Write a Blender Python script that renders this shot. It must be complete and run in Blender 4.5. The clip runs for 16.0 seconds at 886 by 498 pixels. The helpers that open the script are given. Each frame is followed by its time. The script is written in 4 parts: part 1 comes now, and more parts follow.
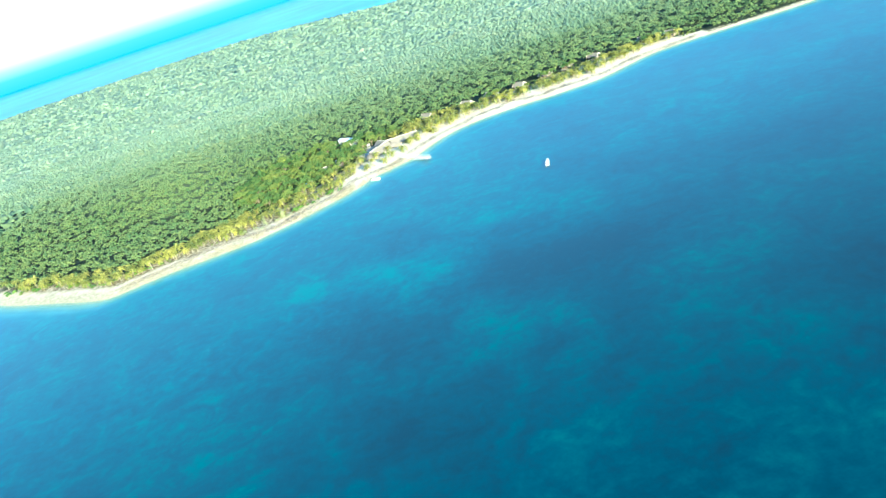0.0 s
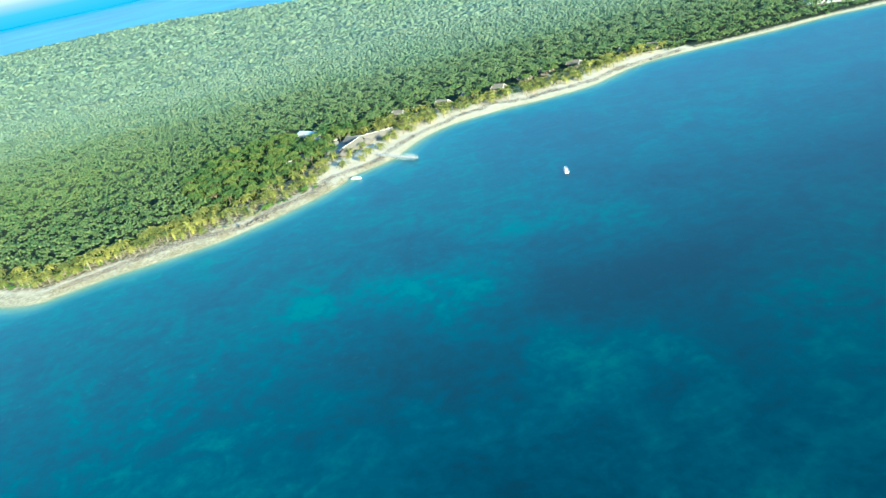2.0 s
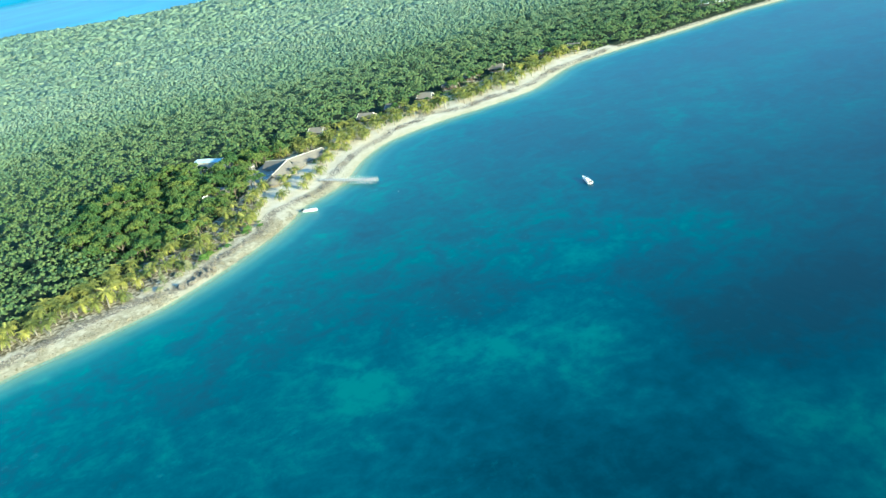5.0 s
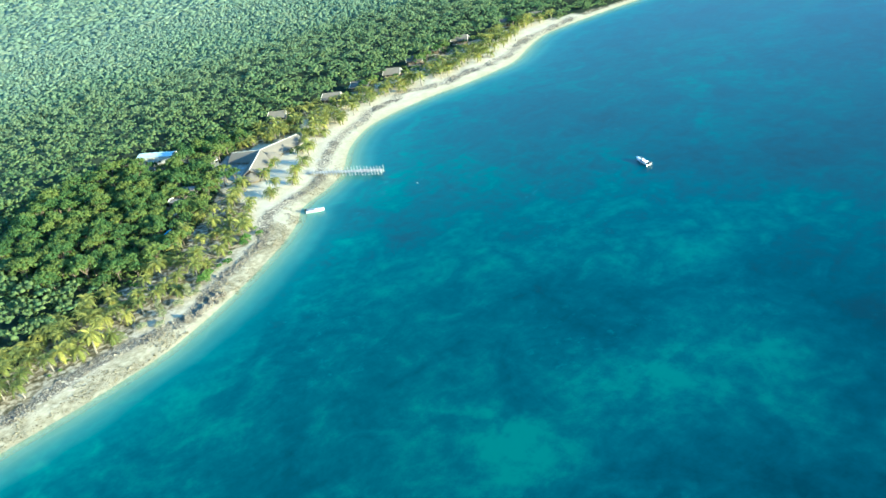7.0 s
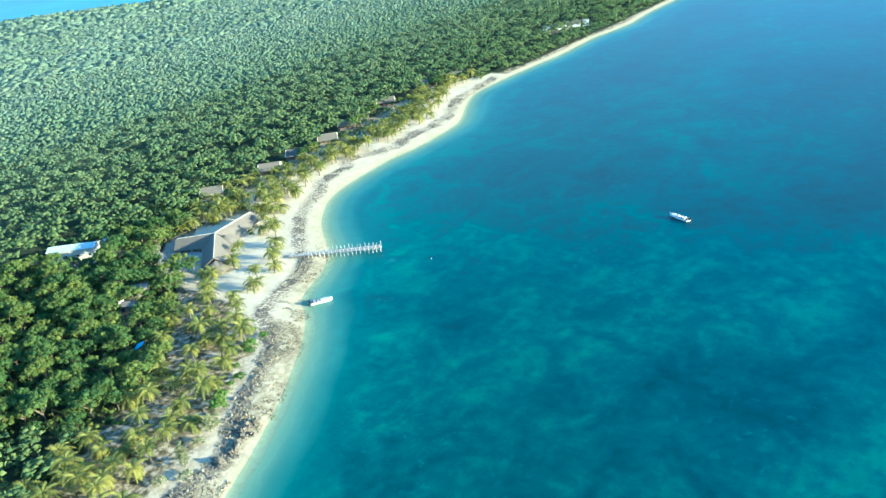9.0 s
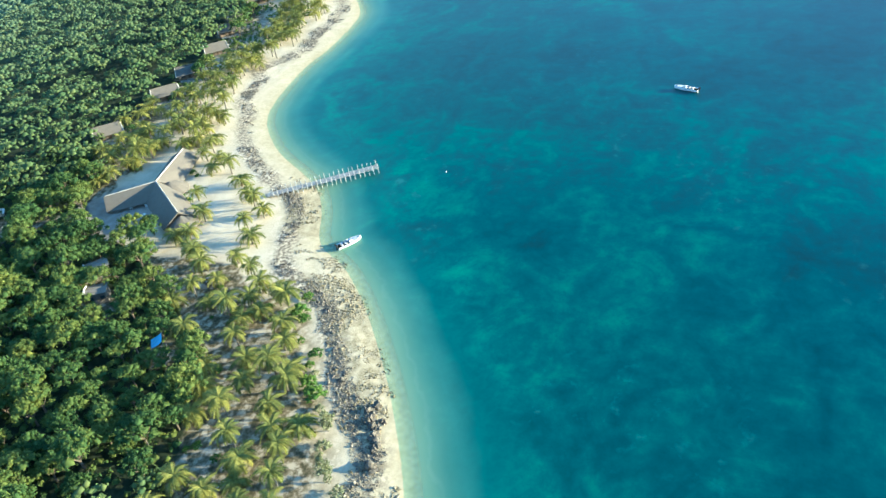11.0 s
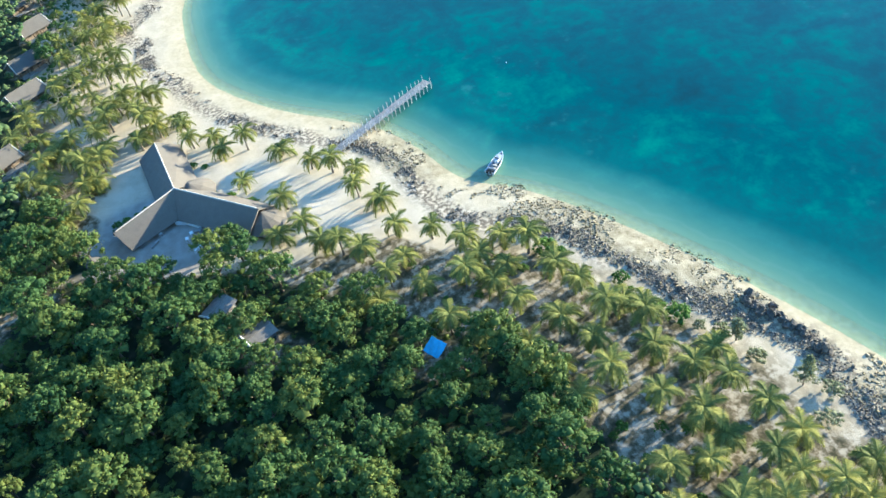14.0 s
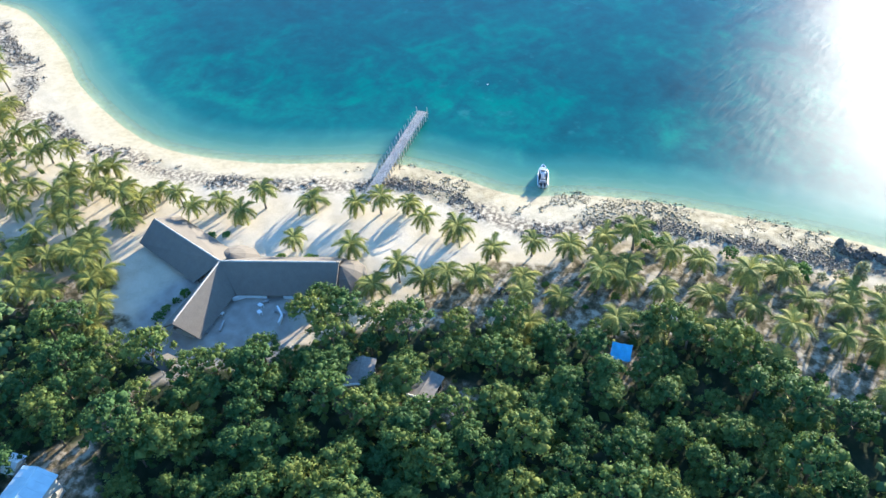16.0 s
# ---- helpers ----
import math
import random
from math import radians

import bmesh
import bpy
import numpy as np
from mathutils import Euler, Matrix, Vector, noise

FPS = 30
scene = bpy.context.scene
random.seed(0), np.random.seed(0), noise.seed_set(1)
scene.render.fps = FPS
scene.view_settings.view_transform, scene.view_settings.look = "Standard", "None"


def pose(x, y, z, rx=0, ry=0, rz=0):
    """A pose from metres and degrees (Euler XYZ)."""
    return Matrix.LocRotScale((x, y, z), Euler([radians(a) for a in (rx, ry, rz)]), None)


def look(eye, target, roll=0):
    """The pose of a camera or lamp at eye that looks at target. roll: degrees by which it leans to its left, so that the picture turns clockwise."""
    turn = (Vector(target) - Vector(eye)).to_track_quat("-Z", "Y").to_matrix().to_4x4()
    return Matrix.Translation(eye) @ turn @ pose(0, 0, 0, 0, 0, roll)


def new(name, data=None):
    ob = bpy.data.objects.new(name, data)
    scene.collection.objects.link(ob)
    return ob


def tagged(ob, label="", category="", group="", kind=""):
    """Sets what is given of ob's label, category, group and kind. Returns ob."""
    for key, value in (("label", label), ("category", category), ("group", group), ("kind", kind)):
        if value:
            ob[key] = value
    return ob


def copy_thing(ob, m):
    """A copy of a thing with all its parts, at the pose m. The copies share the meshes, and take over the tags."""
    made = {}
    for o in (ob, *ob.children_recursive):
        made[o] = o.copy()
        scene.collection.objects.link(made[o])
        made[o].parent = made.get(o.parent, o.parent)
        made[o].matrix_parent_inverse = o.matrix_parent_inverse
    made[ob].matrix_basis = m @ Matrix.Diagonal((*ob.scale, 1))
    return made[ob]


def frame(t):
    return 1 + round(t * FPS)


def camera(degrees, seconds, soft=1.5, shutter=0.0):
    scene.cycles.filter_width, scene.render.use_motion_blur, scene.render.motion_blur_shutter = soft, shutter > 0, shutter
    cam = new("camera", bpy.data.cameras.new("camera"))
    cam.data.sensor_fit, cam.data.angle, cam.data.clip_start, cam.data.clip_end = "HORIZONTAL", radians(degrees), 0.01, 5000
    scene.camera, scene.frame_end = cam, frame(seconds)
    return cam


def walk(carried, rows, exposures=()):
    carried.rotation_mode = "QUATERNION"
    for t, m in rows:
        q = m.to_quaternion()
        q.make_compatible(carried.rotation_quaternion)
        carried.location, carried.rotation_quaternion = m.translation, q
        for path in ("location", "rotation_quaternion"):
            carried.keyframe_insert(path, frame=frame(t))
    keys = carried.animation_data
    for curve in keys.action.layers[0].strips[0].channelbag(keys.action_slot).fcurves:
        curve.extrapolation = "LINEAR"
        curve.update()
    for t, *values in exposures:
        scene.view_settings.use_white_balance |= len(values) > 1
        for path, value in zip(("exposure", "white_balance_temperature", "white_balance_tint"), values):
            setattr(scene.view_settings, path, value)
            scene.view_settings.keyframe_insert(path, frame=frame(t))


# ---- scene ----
cam = camera(60.2, 16.0)
METRES, EYE, TILT, LEAN, TURN = 570.0, 120.3, 0.4, 0.8, 0.0
ROWS = [
    (0.0, 0.0, 0.0, 0.0, -6.71, -23.2, 15.93),
    (0.5, -0.0225, 0.0239, 0.0002, -6.1, -23.82, 13.47),
    (1.0, -0.0446, 0.0472, -0.0057, -4.95, -24.21, 14.71),
    (1.5, -0.0642, 0.0691, -0.0085, -9.34, -23.61, 12.47),
    (2.0, -0.0869, 0.0925, -0.0092, -13.6, -24.0, 10.13),
    (2.5, -0.1068, 0.1169, -0.013, -15.7, -24.15, 10.04),
    (3.0, -0.1224, 0.1434, -0.0157, -17.1, -22.15, 9.28),
    (3.5, -0.1405, 0.1693, -0.0211, -20.51, -21.62, 7.85),
    (4.0, -0.1593, 0.1953, -0.0221, -23.12, -22.36, 7.83),
    (4.5, -0.1711, 0.2246, -0.0224, -25.32, -22.99, 8.65),
    (5.0, -0.184, 0.2523, -0.0276, -29.14, -24.76, 9.15),
    (7.5, -0.2418, 0.4059, -0.0344, -42.24, -27.6, 8.0),
    (8.0, -0.2517, 0.4371, -0.0363, -46.0, -25.91, 8.27),
    (8.5, -0.2582, 0.467, -0.0396, -49.77, -23.76, 6.29),
    (9.0, -0.2646, 0.4982, -0.0424, -53.01, -24.53, 6.34),
    (11.5, -0.2745, 0.6528, -0.048, -77.7, -38.16, 6.93),
    (12.0, -0.2716, 0.6814, -0.0512, -84.12, -41.71, 8.08),
    (12.5, -0.2679, 0.7134, -0.0498, -89.23, -39.64, 7.65),
    (13.0, -0.266, 0.7456, -0.0525, -91.93, -39.15, 7.09),
    (13.5, -0.2571, 0.772, -0.0522, -96.95, -41.33, 6.85),
    (14.0, -0.2516, 0.8048, -0.0542, -102.92, -43.8, 8.84),
    (14.5, -0.2426, 0.8274, -0.0542, -107.7, -42.56, 8.18),
    (15.0, -0.2317, 0.8539, -0.0531, -116.24, -43.13, 5.39),
    (15.5, -0.221, 0.8797, -0.0529, -120.24, -42.74, 6.35),
    (16.0, -0.2085, 0.9027, -0.0505, -124.26, -42.91, 4.4),
]
EXPOSURES = [(0.0, 2.45, 5300, -12), (0.5, 2.06, 5250, -13), (1.5, 1.98, 5230, -14), (3.5, 2.0, 5220, -15), (5.0, 1.92, 5240, -15), (7.5, 2.05, 5130, -14), (9.0, 2.04, 5100, -13), (11.5, 1.93, 5520, -6), (12.0, 1.95, 5500, -5), (12.7, 2.02, 5400, -4), (13.4, 2.03, 5350, -2), (14.0, 1.92, 5300, 1), (14.7, 1.95, 5270, 3), (16.0, 1.98, 5350, 8)]
walk(cam, [(t, pose(0, 0, EYE, TILT, LEAN, TURN) @ pose(METRES * x, METRES * y, METRES * z, 90 + pitch, roll, yaw)) for t, x, y, z, yaw, pitch, roll in ROWS], EXPOSURES)

# ---- world, sun ----
SUN_AZ, SUN_EL = -72.0, 11.8
world = bpy.data.worlds.new("sky")
scene.world = world
world.use_nodes = True
wn, wl = world.node_tree.nodes, world.node_tree.links
sky = wn.new("ShaderNodeTexSky")
sky.sky_type, sky.sun_disc = "NISHITA", False
sky.sun_elevation, sky.sun_rotation = radians(SUN_EL), radians(90 - SUN_AZ)
sky.air_density, sky.dust_density, sky.ozone_density = 1.0, 0.1, 3.8
wn["Background"].inputs["Strength"].default_value = 0.15
wl.new(sky.outputs[0], wn["Background"].inputs["Color"])

sun_data = bpy.data.lights.new("sun", "SUN")
sun_data.energy, sun_data.angle, sun_data.color = 5.0, radians(0.53), (1.0, 0.81, 0.57)
sun = new("sun", sun_data)
to_sun = Vector((math.cos(radians(SUN_AZ)) * math.cos(radians(SUN_EL)), math.sin(radians(SUN_AZ)) * math.cos(radians(SUN_EL)), math.sin(radians(SUN_EL))))
sun.matrix_world = look(Vector((0, 300, 300)) + to_sun * 100, (0, 300, 300))


# ---- materials ----
def material(name, rough=0.8, metal=0.0, spec=0.3):
    m = bpy.data.materials.new(name)
    m.use_nodes = True
    nt = m.node_tree
    p = nt.nodes["Principled BSDF"]
    p.inputs["Roughness"].default_value, p.inputs["Metallic"].default_value = rough, metal
    p.inputs["Specular IOR Level"].default_value = spec
    return m, nt, p


def node(nt, kind, **values):
    n = nt.nodes.new(kind)
    for key, value in values.items():
        n.inputs[key.replace("_", " ")].default_value = value
    return n


def noise_of(nt, scale, detail=4.0, vector=None, rough=0.55):
    n = node(nt, "ShaderNodeTexNoise", Scale=scale, Detail=detail, Roughness=rough)
    if vector is None:
        vector = nt.nodes.new("ShaderNodeNewGeometry").outputs["Position"]
    nt.links.new(vector, n.inputs["Vector"])
    return n.outputs["Fac"]


def ramp(nt, fac, stops):
    r = nt.nodes.new("ShaderNodeValToRGB")
    e = r.color_ramp.elements
    while len(e) < len(stops):
        e.new(0.5)
    for el, (at, col) in zip(e, stops):
        el.position = at
        el.color = (*col, 1) if len(col) == 3 else col
    nt.links.new(fac, r.inputs["Fac"])
    return r.outputs["Color"]


def mix(nt, fac, a, b, blend="MIX"):
    n = nt.nodes.new("ShaderNodeMix")
    n.data_type, n.blend_type = "RGBA", blend
    for sock, v in ((n.inputs[0], fac), (n.inputs[6], a), (n.inputs[7], b)):
        if isinstance(v, (int, float)):
            sock.default_value = v
        elif isinstance(v, tuple):
            sock.default_value = (*v, 1) if len(v) == 3 else v
        else:
            nt.links.new(v, sock)
    return n.outputs[2]


def math_of(nt, op, a, b=0.0, clamp=False):
    n = nt.nodes.new("ShaderNodeMath")
    n.operation, n.use_clamp = op, clamp
    for sock, v in ((n.inputs[0], a), (n.inputs[1], b)):
        if isinstance(v, (int, float)):
            sock.default_value = v
        else:
            nt.links.new(v, sock)
    return n.outputs[0]


def attr(nt, name):
    n = nt.nodes.new("ShaderNodeAttribute")
    n.attribute_name = name
    return n.outputs["Fac"]


def bump(nt, p, height, strength=0.5, distance=0.05):
    b = node(nt, "ShaderNodeBump", Strength=strength, Distance=distance)
    nt.links.new(height, b.inputs["Height"])
    nt.links.new(b.outputs[0], p.inputs["Normal"])


def random_of(nt):
    return nt.nodes.new("ShaderNodeObjectInfo").outputs["Random"]


def island_of(nt):
    return nt.nodes.new("ShaderNodeNewGeometry").outputs["Random Per Island"]


def plain(name, color, rough=0.6, metal=0.0, spec=0.3, grain=6.0, wear=0.25, relief=0.0):
    """Paint, wood or metal of one colour with stains and grain."""
    m, nt, p = material(name, rough, metal, spec)
    dark = tuple(c * (1 - wear) for c in color)
    light = tuple(min(1, c * (1 + wear * 0.5)) for c in color)
    f = math_of(nt, "ADD", math_of(nt, "MULTIPLY", noise_of(nt, grain, 5), 0.6), math_of(nt, "MULTIPLY", noise_of(nt, grain * 0.17, 3), 0.4))
    nt.links.new(ramp(nt, f, [(0.35, dark), (0.65, light)]), p.inputs["Base Color"])
    if relief:
        bump(nt, p, noise_of(nt, grain * 3, 4), 0.6, relief)
    return m


def foliage(name, dark, mid, light, glow=0.25, patches=0.02):
    m, nt, p = material(name, 0.65, 0, 0.10)
    f = math_of(nt, "ADD", math_of(nt, "MULTIPLY", island_of(nt), 0.22), math_of(nt, "MULTIPLY", random_of(nt), 0.28))
    f = math_of(nt, "ADD", f, math_of(nt, "MULTIPLY", noise_of(nt, 0.16, 3), 0.42))
    f = math_of(nt, "ADD", f, math_of(nt, "MULTIPLY", noise_of(nt, patches, 3), 0.30))
    col = ramp(nt, f, [(0.2, dark), (0.55, mid), (0.95, light)])
    nt.links.new(col, p.inputs["Base Color"])
    t = nt.nodes.new("ShaderNodeBsdfTranslucent")
    nt.links.new(col, t.inputs["Color"])
    s = node(nt, "ShaderNodeMixShader", Fac=glow)
    nt.links.new(p.outputs[0], s.inputs[1])
    nt.links.new(t.outputs[0], s.inputs[2])
    nt.links.new(s.outputs[0], nt.nodes["Material Output"].inputs["Surface"])
    return m


M_LEAF = foliage("broadleaf", (0.021, 0.056, 0.025), (0.071, 0.126, 0.036), (0.205, 0.215, 0.044), 0.26)
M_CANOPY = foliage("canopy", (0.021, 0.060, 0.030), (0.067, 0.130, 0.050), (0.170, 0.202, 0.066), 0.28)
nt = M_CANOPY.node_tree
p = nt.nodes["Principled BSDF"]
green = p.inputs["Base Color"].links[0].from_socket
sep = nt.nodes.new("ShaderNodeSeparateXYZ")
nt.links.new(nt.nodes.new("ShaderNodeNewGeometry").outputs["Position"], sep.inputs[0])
# far crowns paled and blued: dry scrub tone with haze painted into the colour
dry_haze = math_of(nt, "DIVIDE", math_of(nt, "SUBTRACT", sep.outputs["Y"], 555.0), 290.0, True)
dry_haze = math_of(nt, "MULTIPLY", dry_haze, math_of(nt, "ADD", 0.45, noise_of(nt, 0.012, 5)), True)
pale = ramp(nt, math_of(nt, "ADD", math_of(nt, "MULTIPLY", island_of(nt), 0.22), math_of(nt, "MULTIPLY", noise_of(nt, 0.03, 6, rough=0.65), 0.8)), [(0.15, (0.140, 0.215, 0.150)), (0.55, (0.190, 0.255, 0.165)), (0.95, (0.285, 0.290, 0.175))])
mixed = mix(nt, dry_haze, green, pale)
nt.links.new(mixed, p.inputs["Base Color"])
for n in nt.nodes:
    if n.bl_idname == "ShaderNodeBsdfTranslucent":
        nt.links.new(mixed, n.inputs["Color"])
M_FRONDS = foliage("palm_frond", (0.050, 0.090, 0.030), (0.195, 0.210, 0.054), (0.52, 0.46, 0.105), 0.28, 0.05)
M_SHRUB = foliage("beach_shrub", (0.036, 0.080, 0.022), (0.092, 0.175, 0.036), (0.21, 0.28, 0.055), 0.32, 0.2)
M_DEAD = foliage("dead_frond", (0.10, 0.065, 0.035), (0.20, 0.135, 0.07), (0.30, 0.21, 0.11), 0.15, 0.3)
M_SILVER = foliage("silver_shrub", (0.14, 0.16, 0.075), (0.26, 0.27, 0.14), (0.42, 0.40, 0.23), 0.35, 0.2)
M_SCRUB = foliage("dry_scrub", (0.10, 0.10, 0.035), (0.20, 0.19, 0.07), (0.30, 0.26, 0.11))
M_BARK = plain("bark", (0.17, 0.13, 0.09), 0.9, grain=5, relief=0.02)
M_PALM_BARK = plain("palm_bark", (0.20, 0.168, 0.128), 0.9, grain=4, relief=0.02)
M_ROCK, nt, p = material("coral_rock", 0.9, 0, 0.2)
f = math_of(nt, "ADD", math_of(nt, "MULTIPLY", island_of(nt), 0.6), math_of(nt, "MULTIPLY", noise_of(nt, 4.0, 5), 0.5))
nt.links.new(ramp(nt, f, [(0.2, (0.105, 0.088, 0.066)), (0.6, (0.205, 0.175, 0.130)), (0.92, (0.36, 0.305, 0.225))]), p.inputs["Base Color"])
bump(nt, p, noise_of(nt, 9.0, 5), 0.7, 0.06)
M_PALE_ROCK, nt, p = material("pale_reef_rock", 0.9, 0, 0.2)
f = math_of(nt, "ADD", math_of(nt, "MULTIPLY", island_of(nt), 0.5), math_of(nt, "MULTIPLY", noise_of(nt, 0.25, 5), 0.6))
nt.links.new(ramp(nt, f, [(0.25, (0.13, 0.100, 0.050)), (0.55, (0.26, 0.210, 0.115)), (0.85, (0.40, 0.330, 0.205))]), p.inputs["Base Color"])
M_BOULDER = plain("boulder_rock", (0.150, 0.128, 0.098), 0.9, grain=3, wear=0.5, relief=0.08)
M_THATCH = plain("thatch", (0.175, 0.150, 0.115), 0.95, grain=5, wear=0.16, relief=0.04)
# greyer thatch; on four bungalows its darker tone stands in for tree shade
M_GREY_THATCH = plain("grey_thatch", (0.135, 0.122, 0.102), 0.95, grain=5, wear=0.2, relief=0.04)
M_WHITE = plain("white_paint", (0.78, 0.77, 0.72), 0.5, grain=1.0, wear=0.12)
M_WALL = plain("lime_wall", (0.62, 0.56, 0.45), 0.85, grain=1.2, wear=0.2)
M_BOARD = plain("brown_boards", (0.26, 0.20, 0.14), 0.85, grain=3, wear=0.3)
M_WOOD = plain("grey_timber", (0.37, 0.35, 0.31), 0.85, grain=3, wear=0.35)
M_PALE_WOOD = plain("pale_timber", (0.50, 0.475, 0.42), 0.85, grain=3, wear=0.25)
M_DARK_WOOD = plain("dark_timber", (0.12, 0.085, 0.055), 0.8, grain=3)
M_TIN = plain("pale_tin", (0.52, 0.61, 0.61), 0.45, 0.05, grain=0.8, wear=0.15)
M_SHEET = plain("grey_sheet", (0.42, 0.42, 0.39), 0.6, grain=0.8, wear=0.2)
M_PLANK = plain("weathered_plank", (0.24, 0.21, 0.17), 0.85, grain=2, wear=0.3)
M_BLUE = plain("blue_tarpaulin", (0.15, 0.43, 0.64), 0.45, grain=1.5, wear=0.2)
M_GEL = plain("white_gelcoat", (0.70, 0.70, 0.68), 0.25, spec=0.5, grain=1.5, wear=0.06)
M_BLACK = plain("black_plastic", (0.03, 0.03, 0.032), 0.4, grain=4)
M_SEAT = plain("beige_vinyl", (0.60, 0.56, 0.50), 0.6, grain=4)
M_GLASS, g_nt, g_p = material("tinted_glass", 0.05, 0, 0.5)
g_p.inputs["Base Color"].default_value = (0.04, 0.06, 0.07, 1)

# ground: beach sand, damp sand at the waterline, shade-darkened litter under the trees
M_GROUND, nt, p = material("ground", 0.95, 0, 0.1)
d_in = attr(nt, "inland")
grain = noise_of(nt, 6.0, 5)
blot = noise_of(nt, 0.25, 5)
sand = ramp(nt, math_of(nt, "ADD", math_of(nt, "MULTIPLY", grain, 0.4), math_of(nt, "MULTIPLY", blot, 0.6)), [(0.3, (0.48, 0.39, 0.255)), (0.5, (0.615, 0.515, 0.355)), (0.7, (0.705, 0.60, 0.43))])
damp = ramp(nt, noise_of(nt, 0.9, 5), [(0.3, (0.37, 0.300, 0.170)), (0.7, (0.52, 0.430, 0.260))])
wet = math_of(nt, "SUBTRACT", 1.0, math_of(nt, "DIVIDE", math_of(nt, "ADD", d_in, math_of(nt, "MULTIPLY", blot, 4.0)), 13.0), True)
col = mix(nt, wet, sand, damp)
# grove floor: brown litter on sand, palm shade painted into the dark tones
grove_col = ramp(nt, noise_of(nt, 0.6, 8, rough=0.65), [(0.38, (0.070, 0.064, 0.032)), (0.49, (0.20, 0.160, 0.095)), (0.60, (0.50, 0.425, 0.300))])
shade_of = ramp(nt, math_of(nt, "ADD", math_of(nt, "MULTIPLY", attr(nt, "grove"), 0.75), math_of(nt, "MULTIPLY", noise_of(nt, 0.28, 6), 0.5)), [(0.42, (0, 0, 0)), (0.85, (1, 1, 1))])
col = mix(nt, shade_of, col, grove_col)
rub = math_of(nt, "MULTIPLY", attr(nt, "rubble"), ramp(nt, noise_of(nt, 1.3, 6), [(0.42, (0, 0, 0)), (0.55, (1, 1, 1))]))
col = mix(nt, rub, col, ramp(nt, noise_of(nt, 3.0, 5), [(0.35, (0.10, 0.080, 0.056)), (0.7, (0.31, 0.25, 0.175))]))
flat = math_of(nt, "MULTIPLY", attr(nt, "flat"), ramp(nt, noise_of(nt, 0.55, 7), [(0.40, (0.15, 0.15, 0.15)), (0.55, (0.9, 0.9, 0.9))]))
col = mix(nt, flat, col, ramp(nt, noise_of(nt, 2.2, 6), [(0.35, (0.21, 0.170, 0.088)), (0.65, (0.44, 0.365, 0.225))]))
# forest litter, its colour taken down to hold the shade between crowns
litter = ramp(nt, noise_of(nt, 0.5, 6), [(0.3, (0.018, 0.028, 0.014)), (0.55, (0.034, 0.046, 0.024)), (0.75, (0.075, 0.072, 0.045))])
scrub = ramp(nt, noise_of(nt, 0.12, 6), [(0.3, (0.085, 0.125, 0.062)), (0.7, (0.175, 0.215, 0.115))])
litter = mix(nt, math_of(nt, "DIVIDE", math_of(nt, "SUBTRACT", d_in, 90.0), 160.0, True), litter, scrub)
# back court: trodden soil, its tone also darkened for the shade there
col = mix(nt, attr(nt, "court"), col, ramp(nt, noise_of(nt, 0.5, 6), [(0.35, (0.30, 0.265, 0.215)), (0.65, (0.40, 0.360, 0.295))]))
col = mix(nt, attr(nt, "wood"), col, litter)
nt.links.new(col, p.inputs["Base Color"])
bump(nt, p, math_of(nt, "ADD", grain, math_of(nt, "MULTIPLY", blot, 3.0)), 0.5, 0.12)

# sea: colour by depth over sand, sea grass and reef, ripples, clear in the shallows
M_SEA, nt, p = material("sea_water")
nt.nodes.remove(p)
p = nt.nodes.new("ShaderNodeBsdfDiffuse")
gloss = node(nt, "ShaderNodeBsdfGlossy", Roughness=0.45)
gloss.distribution = "BECKMANN"
fresnel = node(nt, "ShaderNodeFresnel", IOR=1.45)
off = attr(nt, "offshore")
warp = math_of(nt, "MULTIPLY", math_of(nt, "SUBTRACT", noise_of(nt, 0.035, 4), 0.5), 40.0)
deep = math_of(nt, "DIVIDE", math_of(nt, "ADD", off, math_of(nt, "MULTIPLY", warp, math_of(nt, "DIVIDE", off, 60.0, True))), 300.0, True)
sea = ramp(nt, deep, [(0.0, (0.32, 0.46, 0.33)), (0.013, (0.17, 0.37, 0.255)), (0.029, (0.058, 0.205, 0.158)), (0.046, (0.009, 0.116, 0.104)), (0.10, (0.0, 0.077, 0.076)), (0.21, (0.0, 0.070, 0.072)), (0.42, (0.0, 0.068, 0.079)), (0.66, (0.0, 0.046, 0.058)), (0.95, (0.0, 0.036, 0.046))])
wisps = node(nt, "ShaderNodeTexNoise", Scale=0.075, Detail=6.0, Roughness=0.62, Distortion=0.9)
nt.links.new(nt.nodes.new("ShaderNodeNewGeometry").outputs["Position"], wisps.inputs["Vector"])
mottle = math_of(nt, "ADD", math_of(nt, "MULTIPLY", noise_of(nt, 0.018, 3), 0.32), math_of(nt, "MULTIPLY", wisps.outputs["Fac"], 0.42))
mottle = math_of(nt, "ADD", mottle, math_of(nt, "MULTIPLY", noise_of(nt, 0.26, 7, rough=0.70), 0.34))
mottle = math_of(nt, "ADD", mottle, attr(nt, "beds"))
reef = ramp(nt, mottle, [(0.38, (0.24, 0.32, 0.38)), (0.49, (0.62, 0.69, 0.76)), (0.55, (0.98, 0.98, 0.97)), (0.60, (1.45, 1.38, 1.15)), (0.67, (2.4, 2.1, 1.4))])
reach = math_of(nt, "MULTIPLY", ramp(nt, math_of(nt, "DIVIDE", off, 420.0, True), [(0.012, (0, 0, 0)), (0.05, (1, 1, 1)), (0.85, (0.9, 0.9, 0.9)), (1.0, (0.3, 0.3, 0.3))]), 0.85)
body = mix(nt, reach, sea, mix(nt, 1.0, sea, reef, "MULTIPLY"))
